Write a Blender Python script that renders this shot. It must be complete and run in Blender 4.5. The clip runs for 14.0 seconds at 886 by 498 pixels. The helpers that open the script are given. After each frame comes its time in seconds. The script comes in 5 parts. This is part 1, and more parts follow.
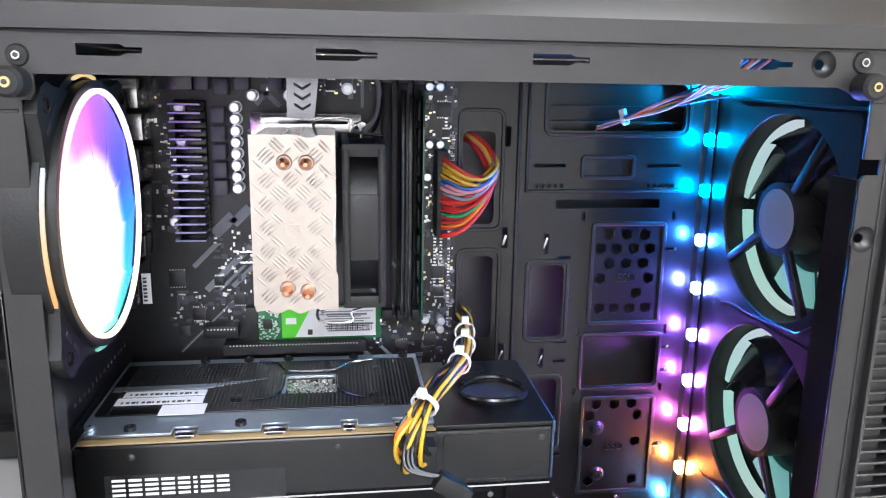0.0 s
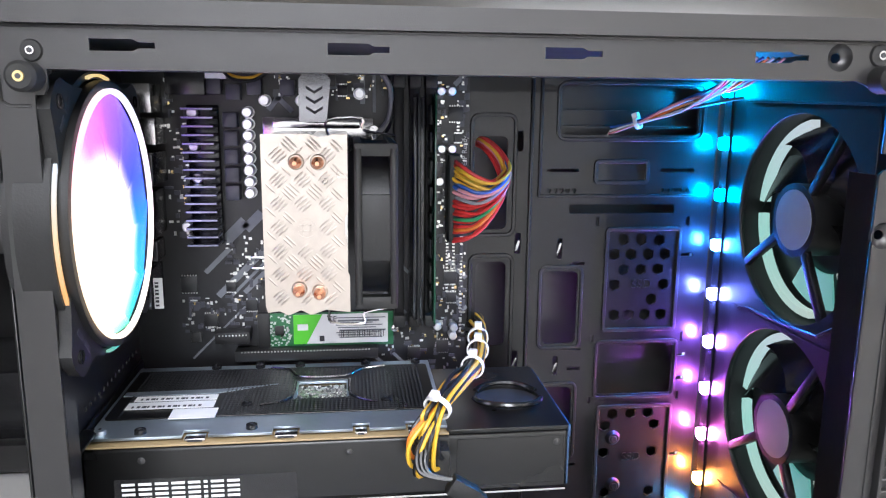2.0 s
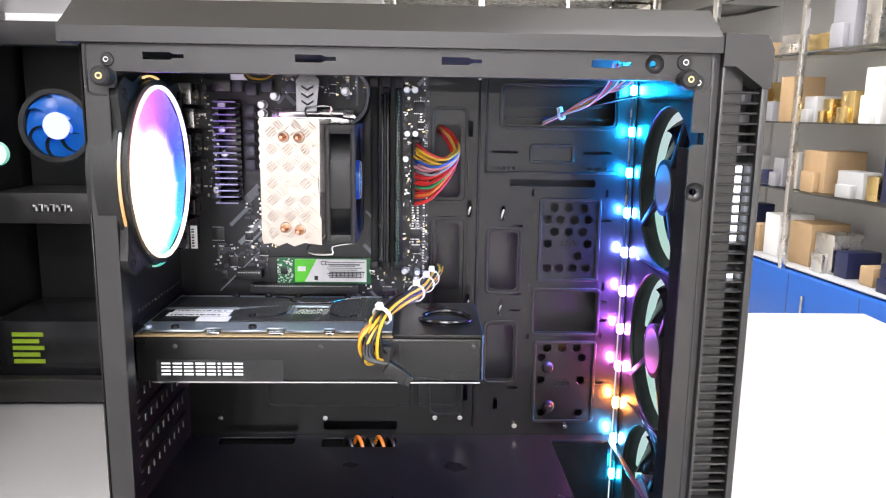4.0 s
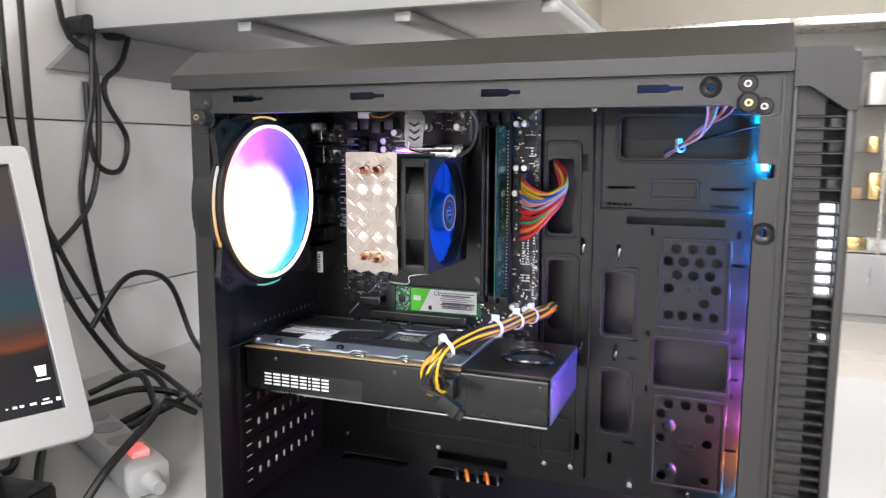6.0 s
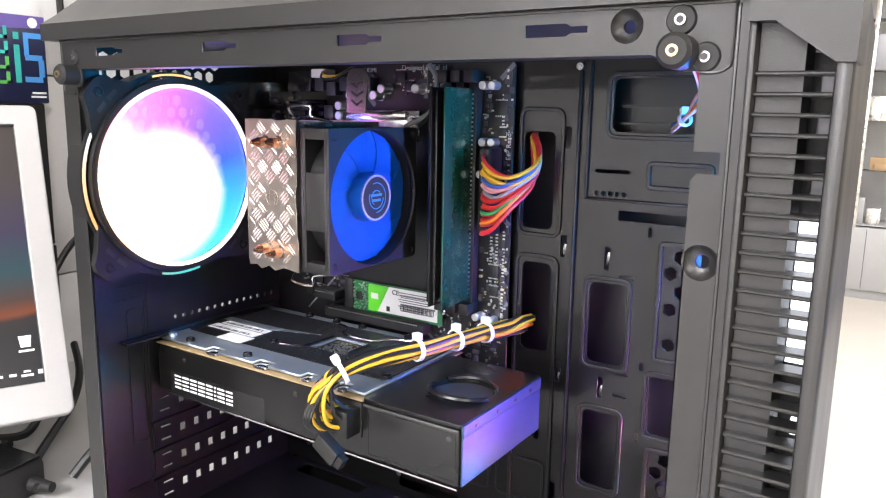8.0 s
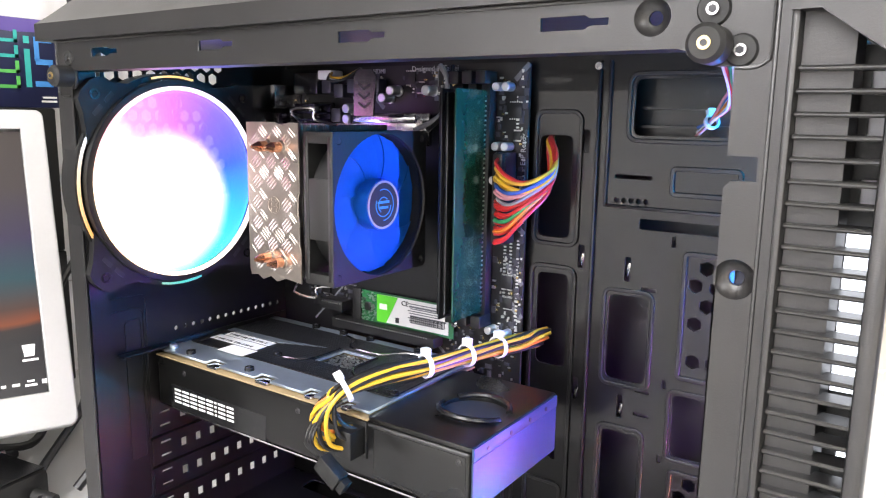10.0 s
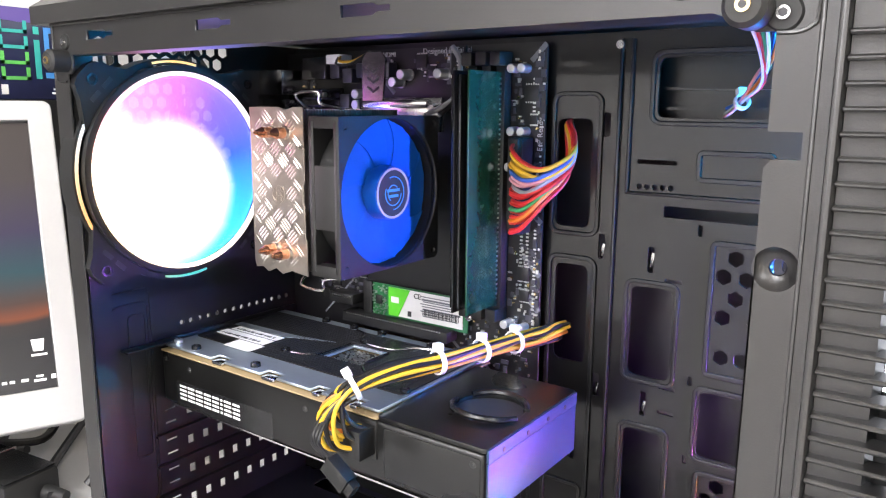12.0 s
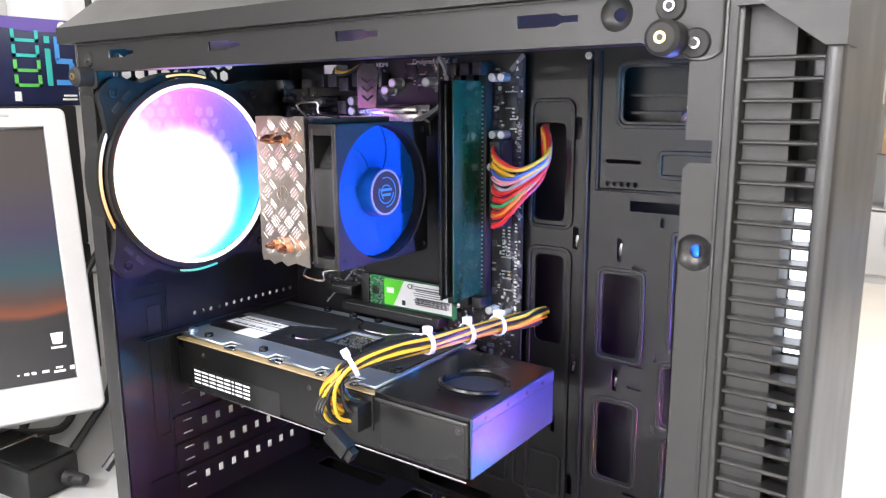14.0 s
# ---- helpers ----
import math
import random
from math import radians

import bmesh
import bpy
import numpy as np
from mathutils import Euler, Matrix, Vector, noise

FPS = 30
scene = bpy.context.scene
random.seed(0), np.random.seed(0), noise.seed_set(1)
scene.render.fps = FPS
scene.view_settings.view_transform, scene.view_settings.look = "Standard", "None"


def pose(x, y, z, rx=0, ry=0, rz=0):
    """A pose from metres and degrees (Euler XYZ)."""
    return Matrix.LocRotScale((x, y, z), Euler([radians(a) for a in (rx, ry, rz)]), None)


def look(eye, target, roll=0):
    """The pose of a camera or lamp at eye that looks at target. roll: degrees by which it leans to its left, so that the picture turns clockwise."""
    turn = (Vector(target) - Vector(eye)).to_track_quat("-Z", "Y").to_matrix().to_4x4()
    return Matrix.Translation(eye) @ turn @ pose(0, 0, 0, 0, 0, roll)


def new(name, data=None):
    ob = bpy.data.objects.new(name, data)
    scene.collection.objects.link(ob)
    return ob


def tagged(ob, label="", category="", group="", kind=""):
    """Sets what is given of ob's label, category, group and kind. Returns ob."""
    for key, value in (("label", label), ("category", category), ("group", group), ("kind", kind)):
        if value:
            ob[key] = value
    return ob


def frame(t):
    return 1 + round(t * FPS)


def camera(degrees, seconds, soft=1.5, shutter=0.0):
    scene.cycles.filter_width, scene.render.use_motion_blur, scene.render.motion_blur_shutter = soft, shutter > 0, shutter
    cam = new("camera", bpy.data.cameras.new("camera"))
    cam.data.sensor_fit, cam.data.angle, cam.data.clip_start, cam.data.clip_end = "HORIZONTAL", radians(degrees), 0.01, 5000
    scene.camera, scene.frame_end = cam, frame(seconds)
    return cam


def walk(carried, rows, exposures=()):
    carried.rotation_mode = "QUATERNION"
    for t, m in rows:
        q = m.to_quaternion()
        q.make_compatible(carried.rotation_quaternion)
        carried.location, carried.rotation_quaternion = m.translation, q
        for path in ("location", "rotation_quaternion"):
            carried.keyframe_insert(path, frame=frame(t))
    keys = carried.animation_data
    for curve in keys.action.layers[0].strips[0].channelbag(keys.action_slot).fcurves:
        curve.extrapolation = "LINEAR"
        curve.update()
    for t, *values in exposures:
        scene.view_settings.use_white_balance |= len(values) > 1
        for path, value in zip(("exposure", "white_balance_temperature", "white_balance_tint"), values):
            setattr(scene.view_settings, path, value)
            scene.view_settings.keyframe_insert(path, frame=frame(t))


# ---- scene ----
cam = camera(61.2, 14.0, soft=1.15, shutter=0.5)
PATH = [
    (0, (0.005, -0.299, 0.391), (0.275, 1.634, -0.044), 1.0),
    (0.5, (-0.001, -0.297, 0.39), (0.272, 1.635, -0.048), 1.6),
    (1, (-0.001, -0.301, 0.389), (0.265, 1.637, -0.026), 1.5),
    (1.5, (-0.003, -0.303, 0.387), (0.272, 1.634, -0.029), 1.5),
    (2, (0.005, -0.298, 0.38), (0.244, 1.651, 0.002), 0.6),
    (2.5, (0.034, -0.317, 0.353), (0.13, 1.661, 0.07), 0.6),
    (3, (0.063, -0.399, 0.362), (0.13, 1.573, 0.037), 1.2),
    (3.2, (0.063, -0.424, 0.376), (0.161, 1.538, 0.004), 1.2),
    (5.3, (0.143, -0.464, 0.362), (-0.124, 1.49, 0.028), -1.1),
    (5.5, (0.17, -0.469, 0.362), (-0.222, 1.459, -0.002), -1.1),
    (6, (0.219, -0.419, 0.369), (-0.49, 1.432, 0.102), 0.2),
    (6.5, (0.227, -0.297, 0.363), (-0.594, 1.496, 0.033), 1.1),
    (7, (0.231, -0.251, 0.371), (-0.657, 1.512, 0.046), 0.5),
    (7.5, (0.275, -0.243, 0.378), (-0.733, 1.452, 0.042), 1.5),
    (8, (0.297, -0.245, 0.373), (-0.781, 1.399, 0.007), 1.0),
    (8.5, (0.299, -0.245, 0.377), (-0.795, 1.389, 0.012), 0.5),
    (8.7, (0.3, -0.245, 0.377), (-0.804, 1.384, 0.022), 1.1),
    (10.8, (0.281, -0.214, 0.369), (-0.846, 1.399, 0.015), 0.7),
    (11, (0.285, -0.214, 0.369), (-0.846, 1.397, 0.014), 0.7),
    (11.5, (0.283, -0.211, 0.368), (-0.858, 1.391, 0.005), 0.6),
    (12, (0.278, -0.207, 0.367), (-0.873, 1.385, -0.007), 0.4),
    (12.5, (0.291, -0.216, 0.37), (-0.87, 1.37, -0.003), 0.2),
    (13, (0.292, -0.217, 0.37), (-0.877, 1.362, -0.003), 0.2),
    (13.5, (0.3, -0.229, 0.373), (-0.878, 1.347, 0.012), 0.2),
    (14, (0.309, -0.237, 0.373), (-0.844, 1.351, -0.01), -0.3),
]
EXPOSURES = [(0, -.5, 6250, 14), (2, -.5, 6250, 14), (3, -.15, 6600, 17), (5.3, -.7, 6600, 14), (6.5, -.55, 6700, 15), (7.5, -.15, 6750, 17), (8.5, -.22, 6750, 14), (11, -.08, 6800, 15), (14, -.08, 6650, 14)]
walk(cam, [(t, look(eye, target, roll)) for t, eye, target, roll in PATH], EXPOSURES)

# ---- world and light ----
world = bpy.data.worlds.new("world")
scene.world = world
world.use_nodes = True
world.node_tree.nodes["Background"].inputs[0].default_value = (0.9, 0.95, 1.0, 1)
world.node_tree.nodes["Background"].inputs[1].default_value = 0.25


def ceiling_lamp(x, y, sx, sy, watts):
    d = bpy.data.lights.new("ceiling_panel_light", "AREA")
    d.shape, d.size, d.size_y, d.energy, d.color = "RECTANGLE", sx, sy, watts, (0.93, 0.97, 1.0)
    o = new("ceiling_panel_light", d)
    o.matrix_basis = pose(x, y, 1.93)
    return o


ceiling_lamp(-0.1, -2.3, 1.2, 0.6, 165)
ceiling_lamp(2.2, -1.6, 0.6, 1.2, 80)
ceiling_lamp(1.1, 2.0, 1.2, 0.6, 125)
ceiling_lamp(1.0, 3.8, 1.2, 0.6, 60)


# ---- materials ----
def mat(name, color, rough=0.5, metal=0.0, grain=0.0, scale=400.0, bump=0.0, emit=None, power=0.0, spec=0.5, coat=0.0, stain=0.0, stain_scale=25.0):
    """Principled surface with two scales of variation in colour and gloss and a fine relief."""
    m = bpy.data.materials.new(name)
    m.use_nodes = True
    nt = m.node_tree
    b = nt.nodes["Principled BSDF"]
    b.inputs["Base Color"].default_value = (*color, 1)
    b.inputs["Roughness"].default_value = rough
    b.inputs["Metallic"].default_value = metal
    b.inputs["Specular IOR Level"].default_value = spec
    b.inputs["Coat Weight"].default_value = coat
    if grain or bump or stain:
        tc = nt.nodes.new("ShaderNodeTexCoord")
        fine = nt.nodes.new("ShaderNodeTexNoise")
        fine.inputs["Scale"].default_value = scale
        fine.inputs["Detail"].default_value = 4
        nt.links.new(tc.outputs["Object"], fine.inputs["Vector"])
        big = nt.nodes.new("ShaderNodeTexNoise")
        big.inputs["Scale"].default_value = stain_scale
        big.inputs["Detail"].default_value = 3
        nt.links.new(tc.outputs["Object"], big.inputs["Vector"])
        if grain or stain:
            mix = nt.nodes.new("ShaderNodeMix")
            mix.data_type, mix.blend_type = "RGBA", "MULTIPLY"
            mix.inputs["Factor"].default_value = 1.0
            mix.inputs["A"].default_value = (*color, 1)
            add = nt.nodes.new("ShaderNodeMath")
            add.operation = "MULTIPLY_ADD"
            nt.links.new(fine.outputs["Fac"], add.inputs[0])
            add.inputs[1].default_value = grain * 2
            add.inputs[2].default_value = 1.0 - grain - stain
            add2 = nt.nodes.new("ShaderNodeMath")
            add2.operation = "MULTIPLY_ADD"
            nt.links.new(big.outputs["Fac"], add2.inputs[0])
            add2.inputs[1].default_value = stain * 2
            nt.links.new(add.outputs[0], add2.inputs[2])
            nt.links.new(add2.outputs[0], mix.inputs["B"])
            nt.links.new(mix.outputs["Result"], b.inputs["Base Color"])
            r = nt.nodes.new("ShaderNodeMath")
            r.operation = "MULTIPLY_ADD"
            nt.links.new(big.outputs["Fac"], r.inputs[0])
            r.inputs[1].default_value = 0.16
            r.inputs[2].default_value = rough - 0.08
            nt.links.new(r.outputs[0], b.inputs["Roughness"])
        if bump:
            bp = nt.nodes.new("ShaderNodeBump")
            bp.inputs["Strength"].default_value = bump
            bp.inputs["Distance"].default_value = 0.0004
            nt.links.new(fine.outputs["Fac"], bp.inputs["Height"])
            nt.links.new(bp.outputs["Normal"], b.inputs["Normal"])
    if emit:
        b.inputs["Emission Color"].default_value = (*emit, 1)
        b.inputs["Emission Strength"].default_value = power
    return m


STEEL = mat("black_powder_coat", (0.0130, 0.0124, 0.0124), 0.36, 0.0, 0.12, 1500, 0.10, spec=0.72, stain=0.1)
# Same black steel inside the case, its base darkened for the shade there.
STEEL_IN = mat("inner_steel_shaded", (0.0052, 0.0050, 0.0051), 0.33, 0.0, 0.1, 700, 0.12, spec=0.5, stain=0.12)
PLASTIC = mat("black_abs_plastic", (0.0165, 0.0158, 0.0158), 0.38, 0.0, 0.12, 1800, 0.12, spec=0.75, stain=0.08)
DARKPL = mat("black_card_plastic", (0.005, 0.005, 0.005), 0.30, 0.0, 0.12, 1500, 0.06)
# Shroud steel, darkened in its base where overhead light came out too strong.
SHROUD = mat("shroud_steel_shaded", (0.005, 0.005, 0.006), 0.30, 0.0, 0.12, 900, 0.08, spec=0.3, stain=0.12)
GLOSS = mat("glossy_black_plastic", (0.012, 0.012, 0.013), 0.22, 0.0, 0.1, 600, 0.05)
MATTE = mat("matte_black_plastic", (0.008, 0.008, 0.008), 0.5, 0.0, 0.15, 900, 0.2)
RUBBER = mat("black_rubber", (0.012, 0.012, 0.012), 0.6, 0.0, 0.2, 500, 0.1)
PCB = mat("black_circuit_board", (0.008, 0.008, 0.009), 0.35, 0.0, 0.25, 300, 0.1, stain=0.2)
RAM_GREEN = mat("dark_green_lacquered_board", (0.008, 0.060, 0.030), 0.26, 0.0, 0.2, 400, 0.05, coat=0.4, stain=0.2)
PCB_GREEN = mat("green_circuit_board", (0.02, 0.14, 0.05), 0.3, 0.0, 0.25, 400, 0.1, stain=0.2)
TRACE = mat("grey_board_print", (0.16, 0.17, 0.19), 0.45, 0.0, 0.1, 500, 0.0)
PRINT = mat("white_board_print", (0.5, 0.5, 0.5), 0.6)
ALU = mat("brushed_aluminium", (0.72, 0.7, 0.67), 0.28, 1.0, 0.1, 300, 0.1, stain=0.05)
TREAD = mat("checker_plate_aluminium", (0.50, 0.45, 0.40), 0.30, 1.0, 0.08, 300, 0.12, stain=0.08)
STEELW = mat("bright_steel", (0.62, 0.61, 0.6), 0.2, 1.0, 0.1, 300, 0.05)
SILVER = mat("satin_silver_plate", (0.48, 0.56, 0.63), 0.34, 0.82, 0.08, 300, 0.05, stain=0.08)
STEELB = mat("dark_polished_steel", (0.24, 0.24, 0.25), 0.22, 1.0, 0.08, 300, 0.05)
COPPER = mat("copper", (0.75, 0.36, 0.22), 0.25, 1.0, 0.12, 200, 0.1, stain=0.15)
BRASS = mat("brass", (0.8, 0.6, 0.28), 0.25, 1.0, 0.1, 200, 0.05)
CAP_TOP = mat("capacitor_can", (0.8, 0.8, 0.82), 0.3, 0.85, 0.06, 300)
CHOKE = mat("grey_choke", (0.045, 0.045, 0.06), 0.35, 0.0, 0.15, 400, 0.1)
CHIP = mat("chip_epoxy", (0.012, 0.012, 0.012), 0.4, 0.0, 0.1, 400)
FINBLK = mat("dark_anodised_fin", (0.16, 0.16, 0.22), 0.25, 1.0, 0.1, 300)
MESHDOT = mat("punched_mesh_edge", (0.026, 0.027, 0.031), 0.40, 0.2, 0.1, 300)
PINS = mat("tinned_pins", (0.7, 0.7, 0.68), 0.3, 1.0, 0.1, 400)
PAPER = mat("white_sticker_paper", (0.78, 0.78, 0.77), 0.5, 0.0, 0.05, 300, stain=0.04)
INK = mat("printed_ink", (0.03, 0.03, 0.035), 0.5, 0.0, 0.1, 300)
GREENLBL = mat("green_label_print", (0.1, 0.62, 0.03), 0.4, 0.0, 0.05, 300)
NYLON = mat("white_nylon", (0.82, 0.82, 0.82), 0.4, 0.0, 0.05, 300)
W_RED = mat("red_wire", (0.62, 0.03, 0.025), 0.38, 0.0, 0.08, 300)
W_YEL = mat("yellow_wire", (0.72, 0.42, 0.03), 0.38, 0.0, 0.08, 300)
W_BLK = mat("black_wire", (0.012, 0.012, 0.013), 0.38, 0.0, 0.1, 300)
W_BLU = mat("blue_wire", (0.03, 0.1, 0.4), 0.38, 0.0, 0.08, 300)
W_ORG = mat("orange_wire", (0.75, 0.2, 0.02), 0.38, 0.0, 0.08, 300)
W_GRN = mat("green_wire", (0.03, 0.3, 0.1), 0.38, 0.0, 0.08, 300)
W_GRY = mat("grey_wire", (0.3, 0.3, 0.31), 0.38, 0.0, 0.08, 300)
W_PNK = mat("pink_wire", (0.7, 0.3, 0.33), 0.38, 0.0, 0.08, 300)
W_WHT = mat("white_wire", (0.7, 0.7, 0.7), 0.38, 0.0, 0.08, 300)
BLUEFAN = mat("translucent_blue_blade", (0.002, 0.095, 0.42), 0.34, 0.0, 0.08, 200, 0.0, stain=0.06)
WALLP = mat("white_wall_panel", (0.82, 0.82, 0.83), 0.5, 0.0, 0.03, 200, 0.05, stain=0.05, stain_scale=3)
PLASTER = mat("cream_plaster", (0.72, 0.68, 0.6), 0.7, 0.0, 0.04, 120, 0.2, stain=0.06, stain_scale=2)
# Dark grey of an unseen wall section, added to darken the case's reflections.
DARK_WALL = mat("dark_reflected_wall", (0.075, 0.072, 0.075), 0.6, 0.0, 0.06, 150, 0.1, stain=0.06, stain_scale=3)
TABLE = mat("white_laminate", (0.52, 0.52, 0.52), 0.35, 0.0, 0.03, 250, 0.03, stain=0.05, stain_scale=6)
GREYMET = mat("grey_sheet_metal", (0.33, 0.33, 0.35), 0.4, 0.3, 0.06, 200, 0.05, stain=0.06, stain_scale=5)
FLOORM = mat("pale_floor_tile", (0.66, 0.61, 0.54), 0.25, 0.0, 0.05, 60, 0.03, stain=0.07, stain_scale=2)
BLUEP = mat("blue_laminate", (0.012, 0.1, 0.42), 0.35, 0.0, 0.05, 80, 0.03, stain=0.05, stain_scale=3)
WHITEP = mat("white_plastic", (0.43, 0.43, 0.43), 0.35, 0.0, 0.03, 300, 0.05, stain=0.03)
CARD = mat("brown_cardboard", (0.42, 0.28, 0.15), 0.7, 0.0, 0.1, 120, 0.1, stain=0.1)
LIME = mat("lime_print", (0.2, 0.3, 0.012), 0.5, 0.0, 0.1, 200)
DEEPBLUE = mat("dark_blue_card", (0.012, 0.016, 0.06), 0.35, 0.0, 0.1, 100, stain=0.2, stain_scale=12)


# Tray steel: the shade deep in the case is put into its base.
TRAYM = mat("tray_steel_shaded", (0.0040, 0.0039, 0.0040), 0.32, 0.0, 0.1, 700, 0.12, spec=0.34, coat=0.30, stain=0.12)


def glass_mat(name, tint, rough=0.02):
    m = bpy.data.materials.new(name)
    m.use_nodes = True
    nt = m.node_tree
    b = nt.nodes["Principled BSDF"]
    b.inputs["Base Color"].default_value = (*tint, 1)
    b.inputs["Roughness"].default_value = rough
    b.inputs["Transmission Weight"].default_value = 1.0
    b.inputs["IOR"].default_value = 1.05
    return m


GLASS = glass_mat("clear_glass", (0.96, 0.98, 0.97))


def glow(name, color, power):
    return mat(name, (0.6, 0.6, 0.6), 0.4, emit=color, power=power)


def ramp_glow(name, stops, power, centre=(0, 0, 0), inner=None):
    """Lit milky plastic whose colour goes round a fan's axis (along world x) as its ring of coloured LEDs does."""
    m = bpy.data.materials.new(name)
    m.use_nodes = True
    nt = m.node_tree
    b = nt.nodes["Principled BSDF"]
    b.inputs["Base Color"].default_value = (0.06, 0.06, 0.06, 1)
    geo = nt.nodes.new("ShaderNodeNewGeometry")
    off = nt.nodes.new("ShaderNodeVectorMath")
    off.operation = "SUBTRACT"
    off.inputs[1].default_value = centre
    nt.links.new(geo.outputs["Position"], off.inputs[0])
    flat = nt.nodes.new("ShaderNodeVectorMath")
    flat.operation = "MULTIPLY"
    flat.inputs[1].default_value = (0, 1, 1)
    nt.links.new(off.outputs[0], flat.inputs[0])
    sep = nt.nodes.new("ShaderNodeSeparateXYZ")
    nt.links.new(flat.outputs[0], sep.inputs[0])
    at = nt.nodes.new("ShaderNodeMath")
    at.operation = "ARCTAN2"
    nt.links.new(sep.outputs["Z"], at.inputs[0])
    nt.links.new(sep.outputs["Y"], at.inputs[1])
    to01 = nt.nodes.new("ShaderNodeMath")
    to01.operation = "MULTIPLY_ADD"
    to01.inputs[1].default_value = 1 / (2 * math.pi)
    to01.inputs[2].default_value = 0.5
    nt.links.new(at.outputs[0], to01.inputs[0])
    cr = nt.nodes.new("ShaderNodeValToRGB")
    cr.color_ramp.elements.remove(cr.color_ramp.elements[1])
    for i, (p, c) in enumerate(stops):
        e = cr.color_ramp.elements[0] if i == 0 else cr.color_ramp.elements.new(p)
        e.position, e.color = p, (*c, 1)
    nt.links.new(to01.outputs[0], cr.inputs[0])
    out = cr.outputs[0]
    if inner:
        ln = nt.nodes.new("ShaderNodeVectorMath")
        ln.operation = "LENGTH"
        sc = nt.nodes.new("ShaderNodeVectorMath")
        sc.operation = "ADD"
        sc.inputs[1].default_value = inner[2]
        nt.links.new(flat.outputs[0], sc.inputs[0])
        nt.links.new(sc.outputs[0], ln.inputs[0])
        mr = nt.nodes.new("ShaderNodeMapRange")
        mr.interpolation_type = "SMOOTHSTEP"
        mr.inputs["From Min"].default_value = inner[0]
        mr.inputs["From Max"].default_value = inner[1]
        nt.links.new(ln.outputs["Value"], mr.inputs["Value"])
        mx = nt.nodes.new("ShaderNodeMix")
        mx.data_type = "RGBA"
        mx.inputs["A"].default_value = (2.6, 2.2, 3.0, 1)
        nt.links.new(out, mx.inputs["B"])
        nt.links.new(mr.outputs[0], mx.inputs["Factor"])
        out = mx.outputs["Result"]
    nt.links.new(out, b.inputs["Emission Color"])
    b.inputs["Emission Strength"].default_value = power
    return m


# ---- building helpers ----
class Shape:
    """Collects rounded boxes, tubes and discs into one mesh."""

    def __init__(self):
        self.bm = bmesh.new()

    def box(self, x0, x1, y0, y1, z0, z1, bev=0.0, m=None, seg=2):
        if not bev:
            c = [Vector((x, y, z)) for x in (x0, x1) for y in (y0, y1) for z in (z0, z1)]
            v = [self.bm.verts.new((m @ p) if m else p) for p in c]
            for q in ((0, 1, 3, 2), (4, 6, 7, 5), (0, 4, 5, 1), (2, 3, 7, 6), (0, 2, 6, 4), (1, 5, 7, 3)):
                self.bm.faces.new([v[i] for i in q])
            return self
        r = bmesh.ops.create_cube(self.bm, size=1.0)
        vs = r["verts"]
        mtx = Matrix.Translation(((x0 + x1) / 2, (y0 + y1) / 2, (z0 + z1) / 2)) @ Matrix.Diagonal((abs(x1 - x0), abs(y1 - y0), abs(z1 - z0), 1))
        bmesh.ops.transform(self.bm, matrix=(m @ mtx) if m else mtx, verts=vs)
        if bev:
            es = list({e for v in vs for e in v.link_edges})
            bmesh.ops.bevel(self.bm, geom=es, offset=bev, segments=seg, profile=0.5, affect="EDGES")
        return self

    def cyl(self, p0, p1, r0, r1=None, seg=20, caps=True):
        p0, p1 = Vector(p0), Vector(p1)
        d = p1 - p0
        q = d.to_track_quat("Z", "Y").to_matrix().to_4x4()
        bmesh.ops.create_cone(self.bm, cap_ends=caps, segments=seg, radius1=r0, radius2=r0 if r1 is None else r1, depth=d.length,
                              matrix=Matrix.Translation((p0 + p1) / 2) @ q)
        return self

    def tube(self, pts, r, seg=7, steps=5):
        """A round tube along a smooth line through the points."""
        P = [Vector(p) for p in pts]
        line = []
        for i in range(len(P) - 1):
            a, b, c, d = P[max(i - 1, 0)], P[i], P[i + 1], P[min(i + 2, len(P) - 1)]
            for k in range(steps):
                t = k / steps
                line.append(0.5 * ((2 * b) + (c - a) * t + (2 * a - 5 * b + 4 * c - d) * t * t + (3 * b - a - 3 * c + d) * t ** 3))
        line.append(P[-1])
        rings, side = [], None
        for i, p in enumerate(line):
            d = (line[min(i + 1, len(line) - 1)] - line[max(i - 1, 0)]).normalized()
            side = d.orthogonal().normalized() if side is None else (side - d * side.dot(d)).normalized()
            up = d.cross(side)
            rings.append([self.bm.verts.new(p + r * (math.cos(2 * math.pi * k / seg) * side + math.sin(2 * math.pi * k / seg) * up)) for k in range(seg)])
        for a, b in zip(rings, rings[1:]):
            for k in range(seg):
                self.bm.faces.new((a[k], a[(k + 1) % seg], b[(k + 1) % seg], b[k]))
        self.bm.faces.new(rings[0][::-1])
        self.bm.faces.new(rings[-1])
        return self

    def ring(self, r0, r1, z0, z1, seg=64, a0=0.0, a1=2 * math.pi):
        """A flat ring, or part of one, round local z."""
        full = a1 - a0 > 6.28
        n = seg if full else seg + 1
        rows = []
        for k in range(n):
            a = a0 + (a1 - a0) * k / seg
            c, s = math.cos(a), math.sin(a)
            rows.append([self.bm.verts.new((r * c, r * s, z)) for r, z in ((r0, z0), (r1, z0), (r1, z1), (r0, z1))])
        for k in range(seg):
            a, b = rows[k], rows[(k + 1) % n]
            for j in range(4):
                self.bm.faces.new((a[j], b[j], b[(j + 1) % 4], a[(j + 1) % 4]))
        if not full:
            self.bm.faces.new(rows[0])
            self.bm.faces.new(rows[-1][::-1])
        return self

